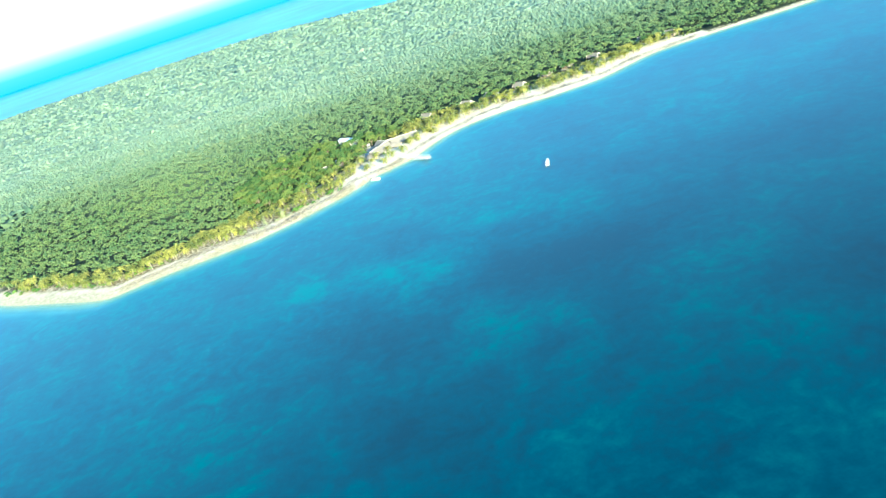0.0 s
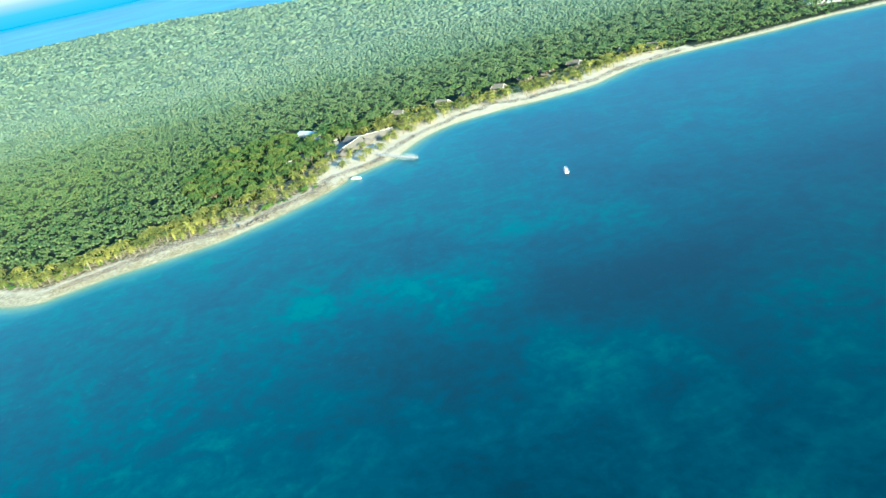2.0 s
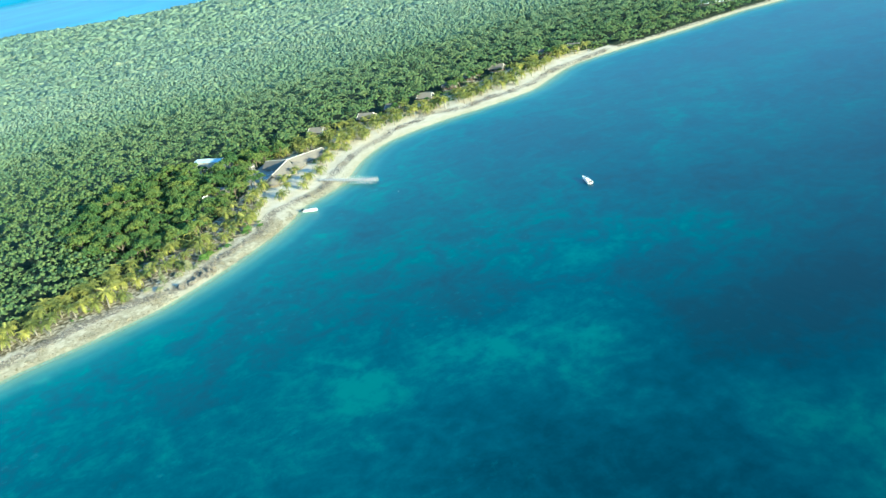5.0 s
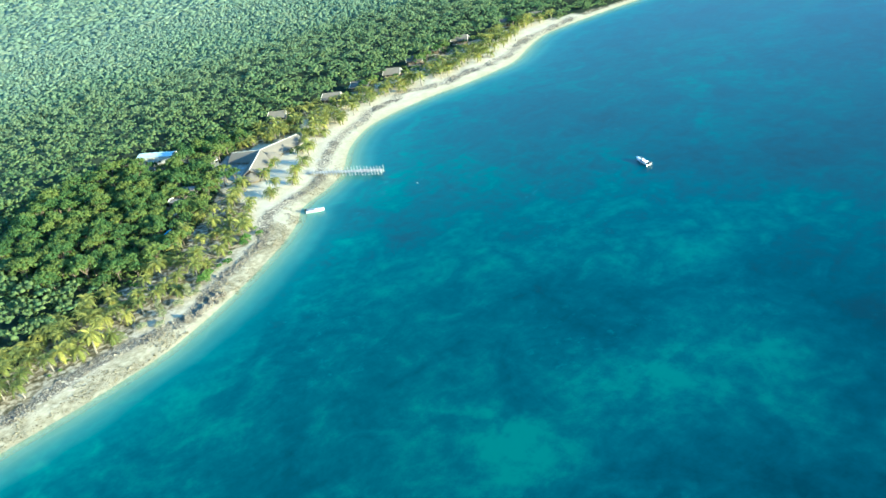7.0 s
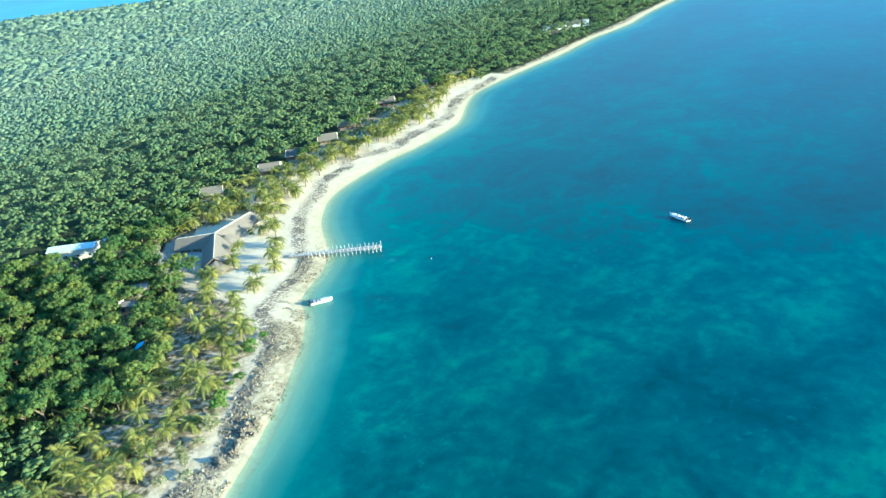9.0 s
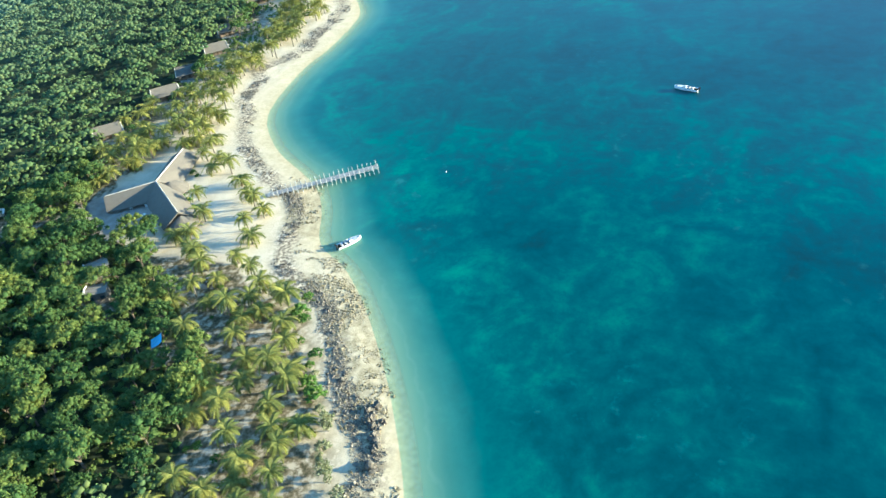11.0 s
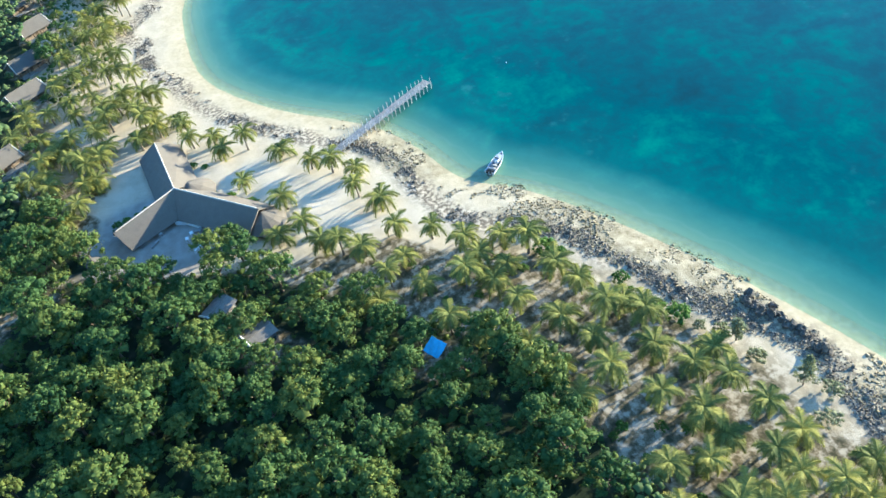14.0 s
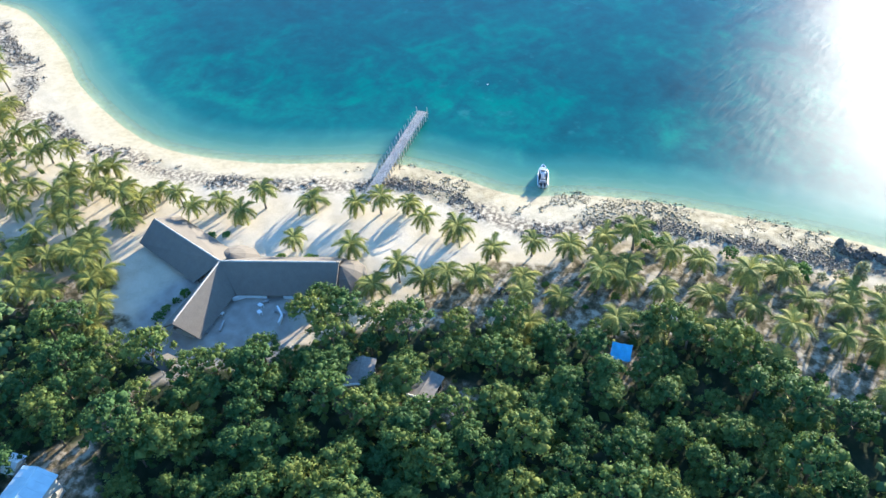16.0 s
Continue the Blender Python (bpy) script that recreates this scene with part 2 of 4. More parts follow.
swell = math_of(nt, "SINE", math_of(nt, "ADD", math_of(nt, "MULTIPLY", off, 1.7), math_of(nt, "MULTIPLY", noise_of(nt, 0.16, 4), 9.0)))
lines = math_of(nt, "MULTIPLY", ramp(nt, math_of(nt, "MULTIPLY", math_of(nt, "ADD", swell, 1.0), 0.5), [(0.82, (0, 0, 0)), (1.0, (1, 1, 1))]), ramp(nt, math_of(nt, "DIVIDE", off, 22.0, True), [(0.02, (0.22, 0.22, 0.22)), (0.12, (0.10, 0.10, 0.10)), (0.35, (0, 0, 0))]))
flecks = math_of(nt, "MULTIPLY", ramp(nt, noise_of(nt, 0.30, 5, rough=0.6), [(0.58, (0, 0, 0)), (0.70, (1, 1, 1))]), ramp(nt, noise_of(nt, 0.022, 3), [(0.46, (0, 0, 0)), (0.62, (1, 1, 1))]))
flecks = math_of(nt, "MULTIPLY", flecks, ramp(nt, math_of(nt, "DIVIDE", off, 200.0, True), [(0.05, (0, 0, 0)), (0.09, (0.5, 0.5, 0.5)), (0.6, (0.35, 0.35, 0.35)), (1.0, (0, 0, 0))]))
body = mix(nt, flecks, body, (0.045, 0.175, 0.160))
nt.links.new(mix(nt, lines, body, (0.55, 0.68, 0.60)), p.inputs["Color"])
geo = nt.nodes.new("ShaderNodeNewGeometry")
mp = nt.nodes.new("ShaderNodeMapping")
mp.inputs["Rotation"].default_value = (0, 0, radians(20))
mp.inputs["Scale"].default_value = (1.0, 0.32, 1.0)
nt.links.new(geo.outputs["Position"], mp.inputs["Vector"])
w1, w2 = noise_of(nt, 0.42, 2, mp.outputs[0]), noise_of(nt, 1.5, 3, mp.outputs[0])
gusts = ramp(nt, noise_of(nt, 0.035, 3), [(0.40, (0.25, 0.25, 0.25)), (0.62, (1, 1, 1))])
waves = math_of(nt, "MULTIPLY", math_of(nt, "ADD", w1, math_of(nt, "MULTIPLY", w2, 0.35)), gusts)
bump(nt, gloss, waves, 0.5, 0.16)
water = nt.nodes.new("ShaderNodeMixShader")
nt.links.new(fresnel.outputs[0], water.inputs[0])
nt.links.new(p.outputs[0], water.inputs[1])
nt.links.new(gloss.outputs[0], water.inputs[2])
clear = nt.nodes.new("ShaderNodeBsdfTransparent")
clear.inputs[0].default_value = (0.80, 0.95, 0.92, 1)
veil = ramp(nt, math_of(nt, "DIVIDE", attr(nt, "reach_out"), 10.0, True), [(0.0, (0.05, 0.05, 0.05)), (0.35, (0.55, 0.55, 0.55)), (1.0, (1, 1, 1))])
s = nt.nodes.new("ShaderNodeMixShader")
nt.links.new(veil, s.inputs[0])
nt.links.new(clear.outputs[0], s.inputs[1])
nt.links.new(water.outputs[0], s.inputs[2])
nt.links.new(s.outputs[0], nt.nodes["Material Output"].inputs["Surface"])

# sea behind the island: sky glare painted into its bright cyan base colour
M_FAR_SEA, nt, p = material("far_sea_water", 0.35, 0, 0.06)
nt.links.new(ramp(nt, noise_of(nt, 0.004, 5), [(0.35, (0.015, 0.22, 0.36)), (0.65, (0.04, 0.32, 0.45))]), p.inputs["Base Color"])
bump(nt, p, noise_of(nt, 0.08, 4), 0.4, 0.5)

# glowing backdrop: far sea fading up into haze, painted by height
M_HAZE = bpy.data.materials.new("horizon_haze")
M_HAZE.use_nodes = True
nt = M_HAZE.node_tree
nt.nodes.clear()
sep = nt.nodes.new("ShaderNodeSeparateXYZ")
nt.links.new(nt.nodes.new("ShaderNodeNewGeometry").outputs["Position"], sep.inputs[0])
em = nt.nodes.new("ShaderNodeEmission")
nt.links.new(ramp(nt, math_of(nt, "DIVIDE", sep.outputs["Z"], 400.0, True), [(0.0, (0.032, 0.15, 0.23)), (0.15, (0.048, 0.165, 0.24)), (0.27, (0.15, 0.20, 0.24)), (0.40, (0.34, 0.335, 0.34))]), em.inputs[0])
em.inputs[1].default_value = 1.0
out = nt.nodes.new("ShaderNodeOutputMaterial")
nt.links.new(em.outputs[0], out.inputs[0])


# ---- plan of the island ----
SOUTH_COAST = [(-330, 490), (-257, 429), (-212, 399), (-179, 379), (-163, 381), (-143, 387), (-122, 390), (-100, 394.5), (-90, 398.5), (-80, 403.5), (-66, 411.5), (-49, 423), (-37, 433), (-28, 444), (-15, 450), (-4, 457), (4, 466), (11, 475), (20, 484), (34, 494), (50, 499), (76, 502), (94, 501), (116, 502), (134, 505), (153, 515), (172, 525), (192, 530), (235, 530), (277, 528), (327, 530), (368, 525), (420, 530)]
FAR_COAST = [(600, 534), (900, 560), (1400, 640), (1800, 760), (1750, 900), (1300, 1010), (950, 1150), (720, 1330), (560, 1440), (480, 1580), (290, 1730), (60, 1790), (-180, 2040), (-440, 2190), (-700, 2180), (-1000, 2140), (-1300, 2050), (-1420, 1750), (-1250, 1350), (-900, 980), (-600, 720), (-430, 570)]
FOREST_EDGE = [(-330, 512), (-262, 452), (-240, 441), (-199, 416), (-174, 405), (-147, 412), (-135, 418), (-118, 426), (-107, 433), (-100, 436), (-92, 439), (-84, 443), (-76, 443.5), (-71, 449), (-66, 455), (-57, 464), (-49, 474), (-40, 486), (-39, 490), (-37, 500), (-34.5, 506), (-29.5, 512), (-23.5, 518), (-15, 522), (-8, 522), (-3, 528), (2, 536), (8, 539), (45, 542), (86, 546), (108, 551), (147, 559), (184, 558), (204, 552), (225, 540), (245, 535), (330, 535), (420, 534), (800, 557)]
ROCK_BAND = [(214, 537), (186, 532.5), (168, 530), (143, 517.5), (124, 512), (108, 513), (91, 510), (72, 518), (63, 512), (46, 510), (38, 503), (25, 497.5), (13, 488), (4, 479), (-4, 470), (-12, 459), (-23, 454), (-32, 451), (-41, 446), (-45.5, 438.5), (-51, 430.5), (-58.5, 426.5), (-65.5, 422), (-71.5, 418), (-77.5, 413.5), (-81, 409.5), (-87, 405.5), (-95, 405), (-110, 405), (-126, 401), (-139, 397), (-165, 388)]


def smooth(points, steps, closed):
    """Catmull-Rom through the plan's corners."""
    pts = np.array(points, float)
    n, res = len(pts), []
    for i in range(n if closed else n - 1):
        a, b, c, e = (pts[(i + k) % n] if closed else pts[min(max(i + k, 0), n - 1)] for k in (-1, 0, 1, 2))
        for u in np.linspace(0, 1, steps, endpoint=False):
            res.append(0.5 * (2 * b + (c - a) * u + (2 * a - 5 * b + 4 * c - e) * u * u + (3 * b - a - 3 * c + e) * u ** 3))
    if not closed:
        res.append(pts[-1])
    return np.array(res)


COAST = smooth(SOUTH_COAST + FAR_COAST, 4, True)
BAND = smooth(ROCK_BAND, 3, False)


def to_line(x, y, line, closed):
    """Distance of plan points from a line."""
    a = line
    b = np.roll(line, -1, 0) if closed else line[1:]
    a = a if closed else line[:-1]
    best = np.full(x.shape, 1e9)
    for (ax, ay), (bx, by) in zip(a, b):
        ex, ey = bx - ax, by - ay
        u = np.clip(((x - ax) * ex + (y - ay) * ey) / (ex * ex + ey * ey + 1e-9), 0, 1)
        best = np.minimum(best, (x - ax - u * ex) ** 2 + (y - ay - u * ey) ** 2)
    return np.sqrt(best)


def inside(x, y, line):
    res = np.zeros(x.shape, bool)
    for (ax, ay), (bx, by) in zip(line, np.roll(line, -1, 0)):
        if ay != by:
            res ^= ((ay > y) != (by > y)) & (x < (bx - ax) * (y - ay) / (by - ay) + ax)
    return res


def inland(x, y):
    """Metres from the waterline, landward positive."""
    x, y = np.asarray(x, float), np.asarray(y, float)
    dist = to_line(x, y, COAST, True)
    return np.where(inside(x, y, COAST), dist, -dist)


def height(d):
    d = np.asarray(d, float)
    land = 1.5 * (1 - np.exp(-np.maximum(d, 0) / 11.0)) + 0.9 * np.clip((d - 40) / 120, 0, 1)
    sea_bed = -np.minimum(0.10 * np.maximum(-d, 0), 7.0)
    return np.where(d > 0, land, sea_bed)


def ground_z(x, y):
    return float(height(inland(np.array([x], float), np.array([y], float)))[0])


EDGE_X, EDGE_Y = np.array(FOREST_EDGE, float).T
CLEARINGS = [(-44, 542, 8.2), (-50, 550, 6.5), (-38, 536, 6.2), (-29.7, 514.6, 2.4), (-51.8, 491.4, 4.7), (-59.6, 484.6, 4.8), (-61.5, 480, 2.8), (-71.8, 457.5, 3.8), (-29, 519.5, 2.0), (-31, 523, 2.2), (-33, 527, 2.2), (-35.5, 531, 2.2), (46.3, 541.5, 5.2), (64.8, 544.5, 5.0), (86.8, 546.5, 5.0), (107.8, 554, 4.6), (16.6, 542.5, 5.2), (125.8, 560.5, 4.4), (147.8, 563, 4.8), (186.3, 564, 4.4), (204.8, 558, 4.2), (-48, 536, 4.0), (-43, 534, 4.0), (341, 576, 6.0), (350, 570, 7.5), (358, 563, 7.5), (363, 556, 6.0)]


def woods(x, y, d):
    """1 where the forest stands."""
    x, y = np.asarray(x, float), np.asarray(y, float)
    near = (x > -330) & (x < 800) & (y < 900)
    m = np.where(near, (y > np.interp(x, EDGE_X, EDGE_Y)) & (d > np.where(x > 225, 4.5, 14)), d > 12)
    for cx, cy, r in CLEARINGS:
        m &= (x - cx) ** 2 + (y - cy) ** 2 > r * r
    return m


# ---- mesh helpers ----
def mesh_of(name, verts, faces, mat, smooth_shade=False):
    me = bpy.data.meshes.new(name)
    me.from_pydata([tuple(v) for v in verts], [], faces)
    me.materials.append(mat)
    if smooth_shade:
        me.shade_smooth()
    return me


def tri_mesh(name, verts, tris, mat):
    """A mesh from arrays of places and triangles."""
    me = bpy.data.meshes.new(name)
    me.vertices.add(len(verts))
    me.vertices.foreach_set("co", np.asarray(verts, np.float32).ravel())
    n = len(tris)
    me.loops.add(3 * n)
    me.loops.foreach_set("vertex_index", np.asarray(tris, np.int32).ravel())
    me.polygons.add(n)
    me.polygons.foreach_set("loop_start", np.arange(0, 3 * n, 3, dtype=np.int32))
    me.update(calc_edges=True)
    me.materials.append(mat)
    return me


def child(ob, parent):
    ob.parent = parent
    return ob


def part(name, bm, mat, parent, label=""):
    """One bmesh as one mesh object under a thing or a part."""
    me = bpy.data.meshes.new(name)
    bm.to_mesh(me)
    bm.free()
    me.materials.append(mat)
    ob = child(new(name, me), parent)
    if label:
        tagged(ob, label)
    return ob


def box(bm, sx, sy, sz, m=Matrix(), bevel=0.0):
    geo_ = bmesh.ops.create_cube(bm, size=1, matrix=m @ Matrix.Diagonal((sx, sy, sz, 1)))
    if bevel:
        edges = list({e for v in geo_["verts"] for e in v.link_edges})
        bmesh.ops.bevel(bm, geom=edges, offset=bevel, segments=2, affect="EDGES")
    return bm


def boxed(sx, sy, sz, m=Matrix(), bevel=0.0):
    return box(bmesh.new(), sx, sy, sz, m, bevel)


def tube(bm, a, b, r0, r1, sides=8):
    a, b = Vector(a), Vector(b)
    m = Matrix.Translation((a + b) / 2) @ (b - a).to_track_quat("Z", "Y").to_matrix().to_4x4()
    bmesh.ops.create_cone(bm, cap_ends=True, segments=sides, radius1=r0, radius2=r1, depth=(b - a).length, matrix=m)
    return bm


def tubed(a, b, r0, r1, sides=8):
    return tube(bmesh.new(), a, b, r0, r1, sides)


def empty(name, m, label, category, group=""):
    ob = new(name)
    ob.matrix_world = m
    ob.empty_display_size = 0.5
    return tagged(ob, label, category, group)


# ---- ground and sea ----
def axis(fine0, fine1, step, far0, far1, grow=1.16):
    mid = list(np.arange(fine0, fine1 + step, step))
    s, v = step, mid[-1]
    while v < far1:
        s *= grow
        v = min(v + s, far1)
        mid.append(v)
    s, v = step, mid[0]
    while v > far0:
        s *= grow
        v = max(v - s, far0)
        mid.insert(0, v)
    return np.array(mid)


def sheet(name, xs, ys):
    gx, gy = np.meshgrid(xs, ys)
    nx, ny = len(xs), len(ys)
    i = np.arange((ny - 1) * nx).reshape(ny - 1, nx)[:, :-1].ravel()
    quads = np.stack([i, i + 1, i + nx + 1, i + nx], 1)
    return gx.ravel(), gy.ravel(), np.concatenate([quads[:, [0, 1, 2]], quads[:, [0, 2, 3]]])


def set_attr(me, name, values):
    me.attributes.new(name, "FLOAT", "POINT").data.foreach_set("value", np.asarray(values, np.float32))


rng = np.random.default_rng(7)
gx, gy, tris = sheet("ground", axis(-200, 200, 1.8, -4700, 4700), axis(380, 560, 1.8, -4000, 4700))
gd = inland(gx, gy)
gz = height(gd)
bumpy = np.array([noise.noise((x * 0.13, y * 0.13, 0)) for x, y in zip(gx, gy)])
gz = gz + np.where(gd > 3, 0.14 * bumpy, 0)
me = tri_mesh("ground", np.stack([gx, gy, gz], 1), tris, M_GROUND)
me.shade_smooth()
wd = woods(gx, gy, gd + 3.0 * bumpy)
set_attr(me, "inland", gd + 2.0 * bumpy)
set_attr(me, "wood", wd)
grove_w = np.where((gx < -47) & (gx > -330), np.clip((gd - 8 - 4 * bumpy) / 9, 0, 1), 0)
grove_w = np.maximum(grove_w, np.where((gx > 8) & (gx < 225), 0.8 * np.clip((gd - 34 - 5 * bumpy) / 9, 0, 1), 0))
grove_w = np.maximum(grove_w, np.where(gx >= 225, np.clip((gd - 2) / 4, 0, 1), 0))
# inland track and clearings get the grove tone too, darkened as tree shade
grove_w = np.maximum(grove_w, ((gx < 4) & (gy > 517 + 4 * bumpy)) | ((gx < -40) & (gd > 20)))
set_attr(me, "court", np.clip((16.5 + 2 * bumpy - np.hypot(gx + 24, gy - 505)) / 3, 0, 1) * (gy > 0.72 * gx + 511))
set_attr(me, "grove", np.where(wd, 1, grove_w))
set_attr(me, "rubble", np.clip(1.5 + 0.8 * bumpy - to_line(gx, gy, BAND, False) / 2.4, 0, 1))
reef_flat = (gx > -300) & (gx < -8) & (gy < 470) & ~((gx > -40) & (gx < -27))
set_attr(me, "flat", np.where(reef_flat, np.clip((gd + 1.5) / 2, 0, 1) * np.clip((10.5 + 4 * bumpy - gd) / 3, 0, 1) * np.where((gx < -72) & (gx > -100), np.clip((gd - 2 - 2 * bumpy) / 2, 0, 1) * 0.8, 1), 0))
tagged(new("ground", me), "pale coral sand beach, litter under the trees darkened for shade", "ground", kind="structure")

sx_, sy_, tris = sheet("sea", axis(-240, 240, 3.0, -4700, 4700), axis(150, 540, 3.0, -4000, 4700))
sd = -inland(sx_, sy_)
tri = np.asarray(tris)
keep = (sd[tri] > -6).any(1)
north = (sy_[tri] > 1250).all(1)
used, back = np.unique(tri[keep & north], return_inverse=True)
far_sea = tri_mesh("far_sea", np.stack([sx_, sy_, np.zeros_like(sx_)], 1)[used], back.reshape(-1, 3), M_FAR_SEA)
tagged(new("far_sea", far_sea), "bright cyan sea behind the island, sky glare put into its colour", "sea", kind="structure")
me = tri_mesh("sea", np.stack([sx_, sy_, np.zeros_like(sx_)], 1), tri[keep & ~north], M_SEA)
me.shade_smooth()
set_attr(me, "offshore", np.maximum(sd, 0))
set_attr(me, "reach_out", np.maximum(sd, 0))
# sea bed: (x, y, radius, pale sand or dark sea grass)
BEDS = [(-8, 282, 17, 0.10), (-60, 300, 13, 0.08), (8, 231, 15, 0.13), (-90, 292, 12, 0.07), (75, 225, 14, 0.09), (28, 216, 10, 0.10), (15, 322, 14, 0.07), (-26, 297, 12, 0.09), (22, 400, 10, 0.05), (20, 262, 24, -0.15), (-46, 268, 15, -0.10), (-30, 232, 22, -0.13), (36, 300, 11, -0.07), (58, 250, 28, -0.14), (-28, 389, 9, -0.08), (-20, 334, 15, -0.07), (-18, 178, 22, -0.10), (110, 180, 30, -0.08), (-17, 397, 8, -0.06), (130, 300, 40, -0.05)]
set_attr(me, "beds", sum(w * np.exp(-((sx_ - a) ** 2 + (sy_ - b) ** 2) / (r * r)) for a, b, r, w in BEDS))
tagged(new("sea", me), "clear turquoise sea deepening to blue over reef", "sea", kind="structure")

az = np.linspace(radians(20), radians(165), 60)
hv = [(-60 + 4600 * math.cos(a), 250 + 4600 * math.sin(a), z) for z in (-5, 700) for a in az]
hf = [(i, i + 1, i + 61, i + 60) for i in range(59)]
tagged(new("backdrop", mesh_of("backdrop", hv, hf, M_HAZE)), "glowing backdrop painted as a hazy bright horizon over the open sea", "backdrop", kind="structure")

# ---- trees ----
bm_ico = bmesh.new()
bmesh.ops.create_icosphere(bm_ico, subdivisions=1, radius=1)
ICO_V = np.array([v.co[:] for v in bm_ico.verts])
ICO_F = np.array([[v.index for v in f.verts] for f in bm_ico.faces])
bm_ico.free()


OCT_V = np.array([(1, 0, 0), (0, 1, 0), (-1, 0, 0), (0, -1, 0), (0.5, 0.5, 0.8), (-0.5, 0.4, 0.75), (0.1, -0.6, 0.8)])
OCT_F = np.array([(0, 1, 4), (1, 5, 4), (1, 2, 5), (2, 3, 6), (2, 6, 5), (3, 0, 6), (0, 4, 6), (4, 5, 6)])


def blobs(centres, radii, squash, g, jitter=0.28, form=(ICO_V, ICO_F), stretch=0.0):
    """Lumpy solids round the centres."""
    ICO_V, ICO_F = form
    n, k = len(centres), len(ICO_V)
    r = radii[:, None, None] * (1 + jitter * g.uniform(-1, 1, (n, k, 1)))
    ang = g.uniform(0, 2 * np.pi, n)
    ca, sa = np.cos(ang)[:, None], np.sin(ang)[:, None]
    v = np.repeat(ICO_V[None], n, 0) * g.uniform(1 - stretch, 1 + stretch, (n, 1, 3))
    v = np.stack([v[:, :, 0] * ca - v[:, :, 1] * sa, v[:, :, 0] * sa + v[:, :, 1] * ca, v[:, :, 2] * squash], 2)
    v = v * r + centres[:, None, :]
    f = ICO_F[None] + (np.arange(n) * k)[:, None, None]
    return v.reshape(-1, 3), f.reshape(-1, 3)


def leaves(centres, normals, size, g):
    """A small tilted leaf blade at each place: two triangles."""
    n = len(centres)
    nr = normals + g.normal(0, 0.55, (n, 3))
    nr /= np.linalg.norm(nr, axis=1, keepdims=True)
    u = np.cross(nr, g.normal(0, 1, (n, 3)))
    u /= np.linalg.norm(u, axis=1, keepdims=True) + 1e-9
    w = np.cross(nr, u)
    s = size * g.uniform(0.6, 1.3, (n, 1))
    v = np.stack([centres - u * s, centres - w * s * 0.6, centres + u * s, centres + w * s * 0.6], 1).reshape(-1, 3)
    b = np.arange(n)[:, None] * 4
    return v, np.concatenate([b + [0, 1, 2], b + [0, 2, 3]])


def joined(*pieces):
    vs, fs, base = [], [], 0
    for v, f in pieces:
        vs.append(v)
        fs.append(f + base)
        base += len(v)
    return np.concatenate(vs), np.concatenate(fs)


def crown_clumps(n, radius, rise, g):
    """Clump centres over a broken dome."""
    u = np.sqrt((np.arange(n) + 0.5) / n) * radius * g.uniform(0.85, 1.1, n)
    a = np.arange(n) * 2.39996 + g.uniform(0, 0.7, n)
    z = rise * np.sqrt(np.maximum(0.03, 1 - (u / radius / 1.08) ** 2)) + g.normal(0, 0.30, n)
    return np.stack([u * np.cos(a), u * np.sin(a), z], 1)


def near_crown(seed, per=44):
    g = np.random.default_rng(seed)
    c = crown_clumps(26, 3.0 + g.uniform(-0.4, 0.4), 2.6, g)
    c[:, :2] *= g.uniform(0.85, 1.15, 2)
    r = g.uniform(0.55, 1.15, len(c))
    core = blobs(c, r * 0.72, 0.8, g, 0.35, (OCT_V, OCT_F), 0.2)
    out_ = g.normal(0, 1, (len(c), per, 3)) + (0, 0, 0.5)
    out_ /= np.linalg.norm(out_, axis=2, keepdims=True)
    at = (c[:, None] + out_ * (r[:, None, None] * g.uniform(0.7, 1.1, (len(c), per, 1))) * (1, 1, 0.85)).reshape(-1, 3)
    v, f = joined(core, leaves(at, out_.reshape(-1, 3), 0.21, g))
    return v + (0, 0, 3.0), f


def trunk_mesh(seed):
    g = random.Random(seed)
    bm = bmesh.new()
    tube(bm, (0, 0, -0.4), (0.1, 0, 2.4), 0.24, 0.17)
    for k in range(5):
        a = k * 1.26 + g.uniform(-0.3, 0.3)
        tube(bm, (0.1, 0, 2.0 + 0.1 * k), (1.7 * math.cos(a), 1.7 * math.sin(a), 4.2 + g.uniform(-0.3, 0.5)), 0.11, 0.05, 6)
    me_ = bpy.data.meshes.new("trunk")
    bm.to_mesh(me_)
    bm.free()
    me_.materials.append(M_BARK)
    return me_


TREE_KINDS = [(tri_mesh("crown", *near_crown(k), M_LEAF), trunk_mesh(k)) for k in range(7)]


def scatter(x0, x1, y0, y1, step, g):
    gx_, gy_ = np.meshgrid(np.arange(x0, x1, step), np.arange(y0, y1, step * 0.87))
    gx_[1::2] += step / 2
    gx_ = gx_ + g.uniform(-0.38, 0.38, gx_.shape) * step
    gy_ = gy_ + g.uniform(-0.38, 0.38, gy_.shape) * step
    return gx_.ravel(), gy_.ravel()


NEAR = (-118, 6, 430, 556)
tx, ty = scatter(-118, 6, 430, 556, 5.2, rng)
td = inland(tx, ty)
ok = woods(tx, ty, td)
tx, ty = tx[ok], ty[ok]
for a, b in ((-32.5, 488.5), (-35, 491.5), (-37.5, 487), (-40.5, 491), (-43, 483), (-46, 487), (-54, 491), (-55, 478), (-62, 488), (-47, 496), (-41, 499), (-33.2, 512.2), (-35.2, 508.8), (-36.2, 505), (-37.4, 501.4)):
    far_ = (tx - a) ** 2 + (ty - b) ** 2 > 7
    tx, ty = np.append(tx[far_], a), np.append(ty[far_], b)
td = inland(tx, ty)
order = np.argsort((tx + 55) ** 2 + (ty - 485) ** 2)
tree_z = height(td)
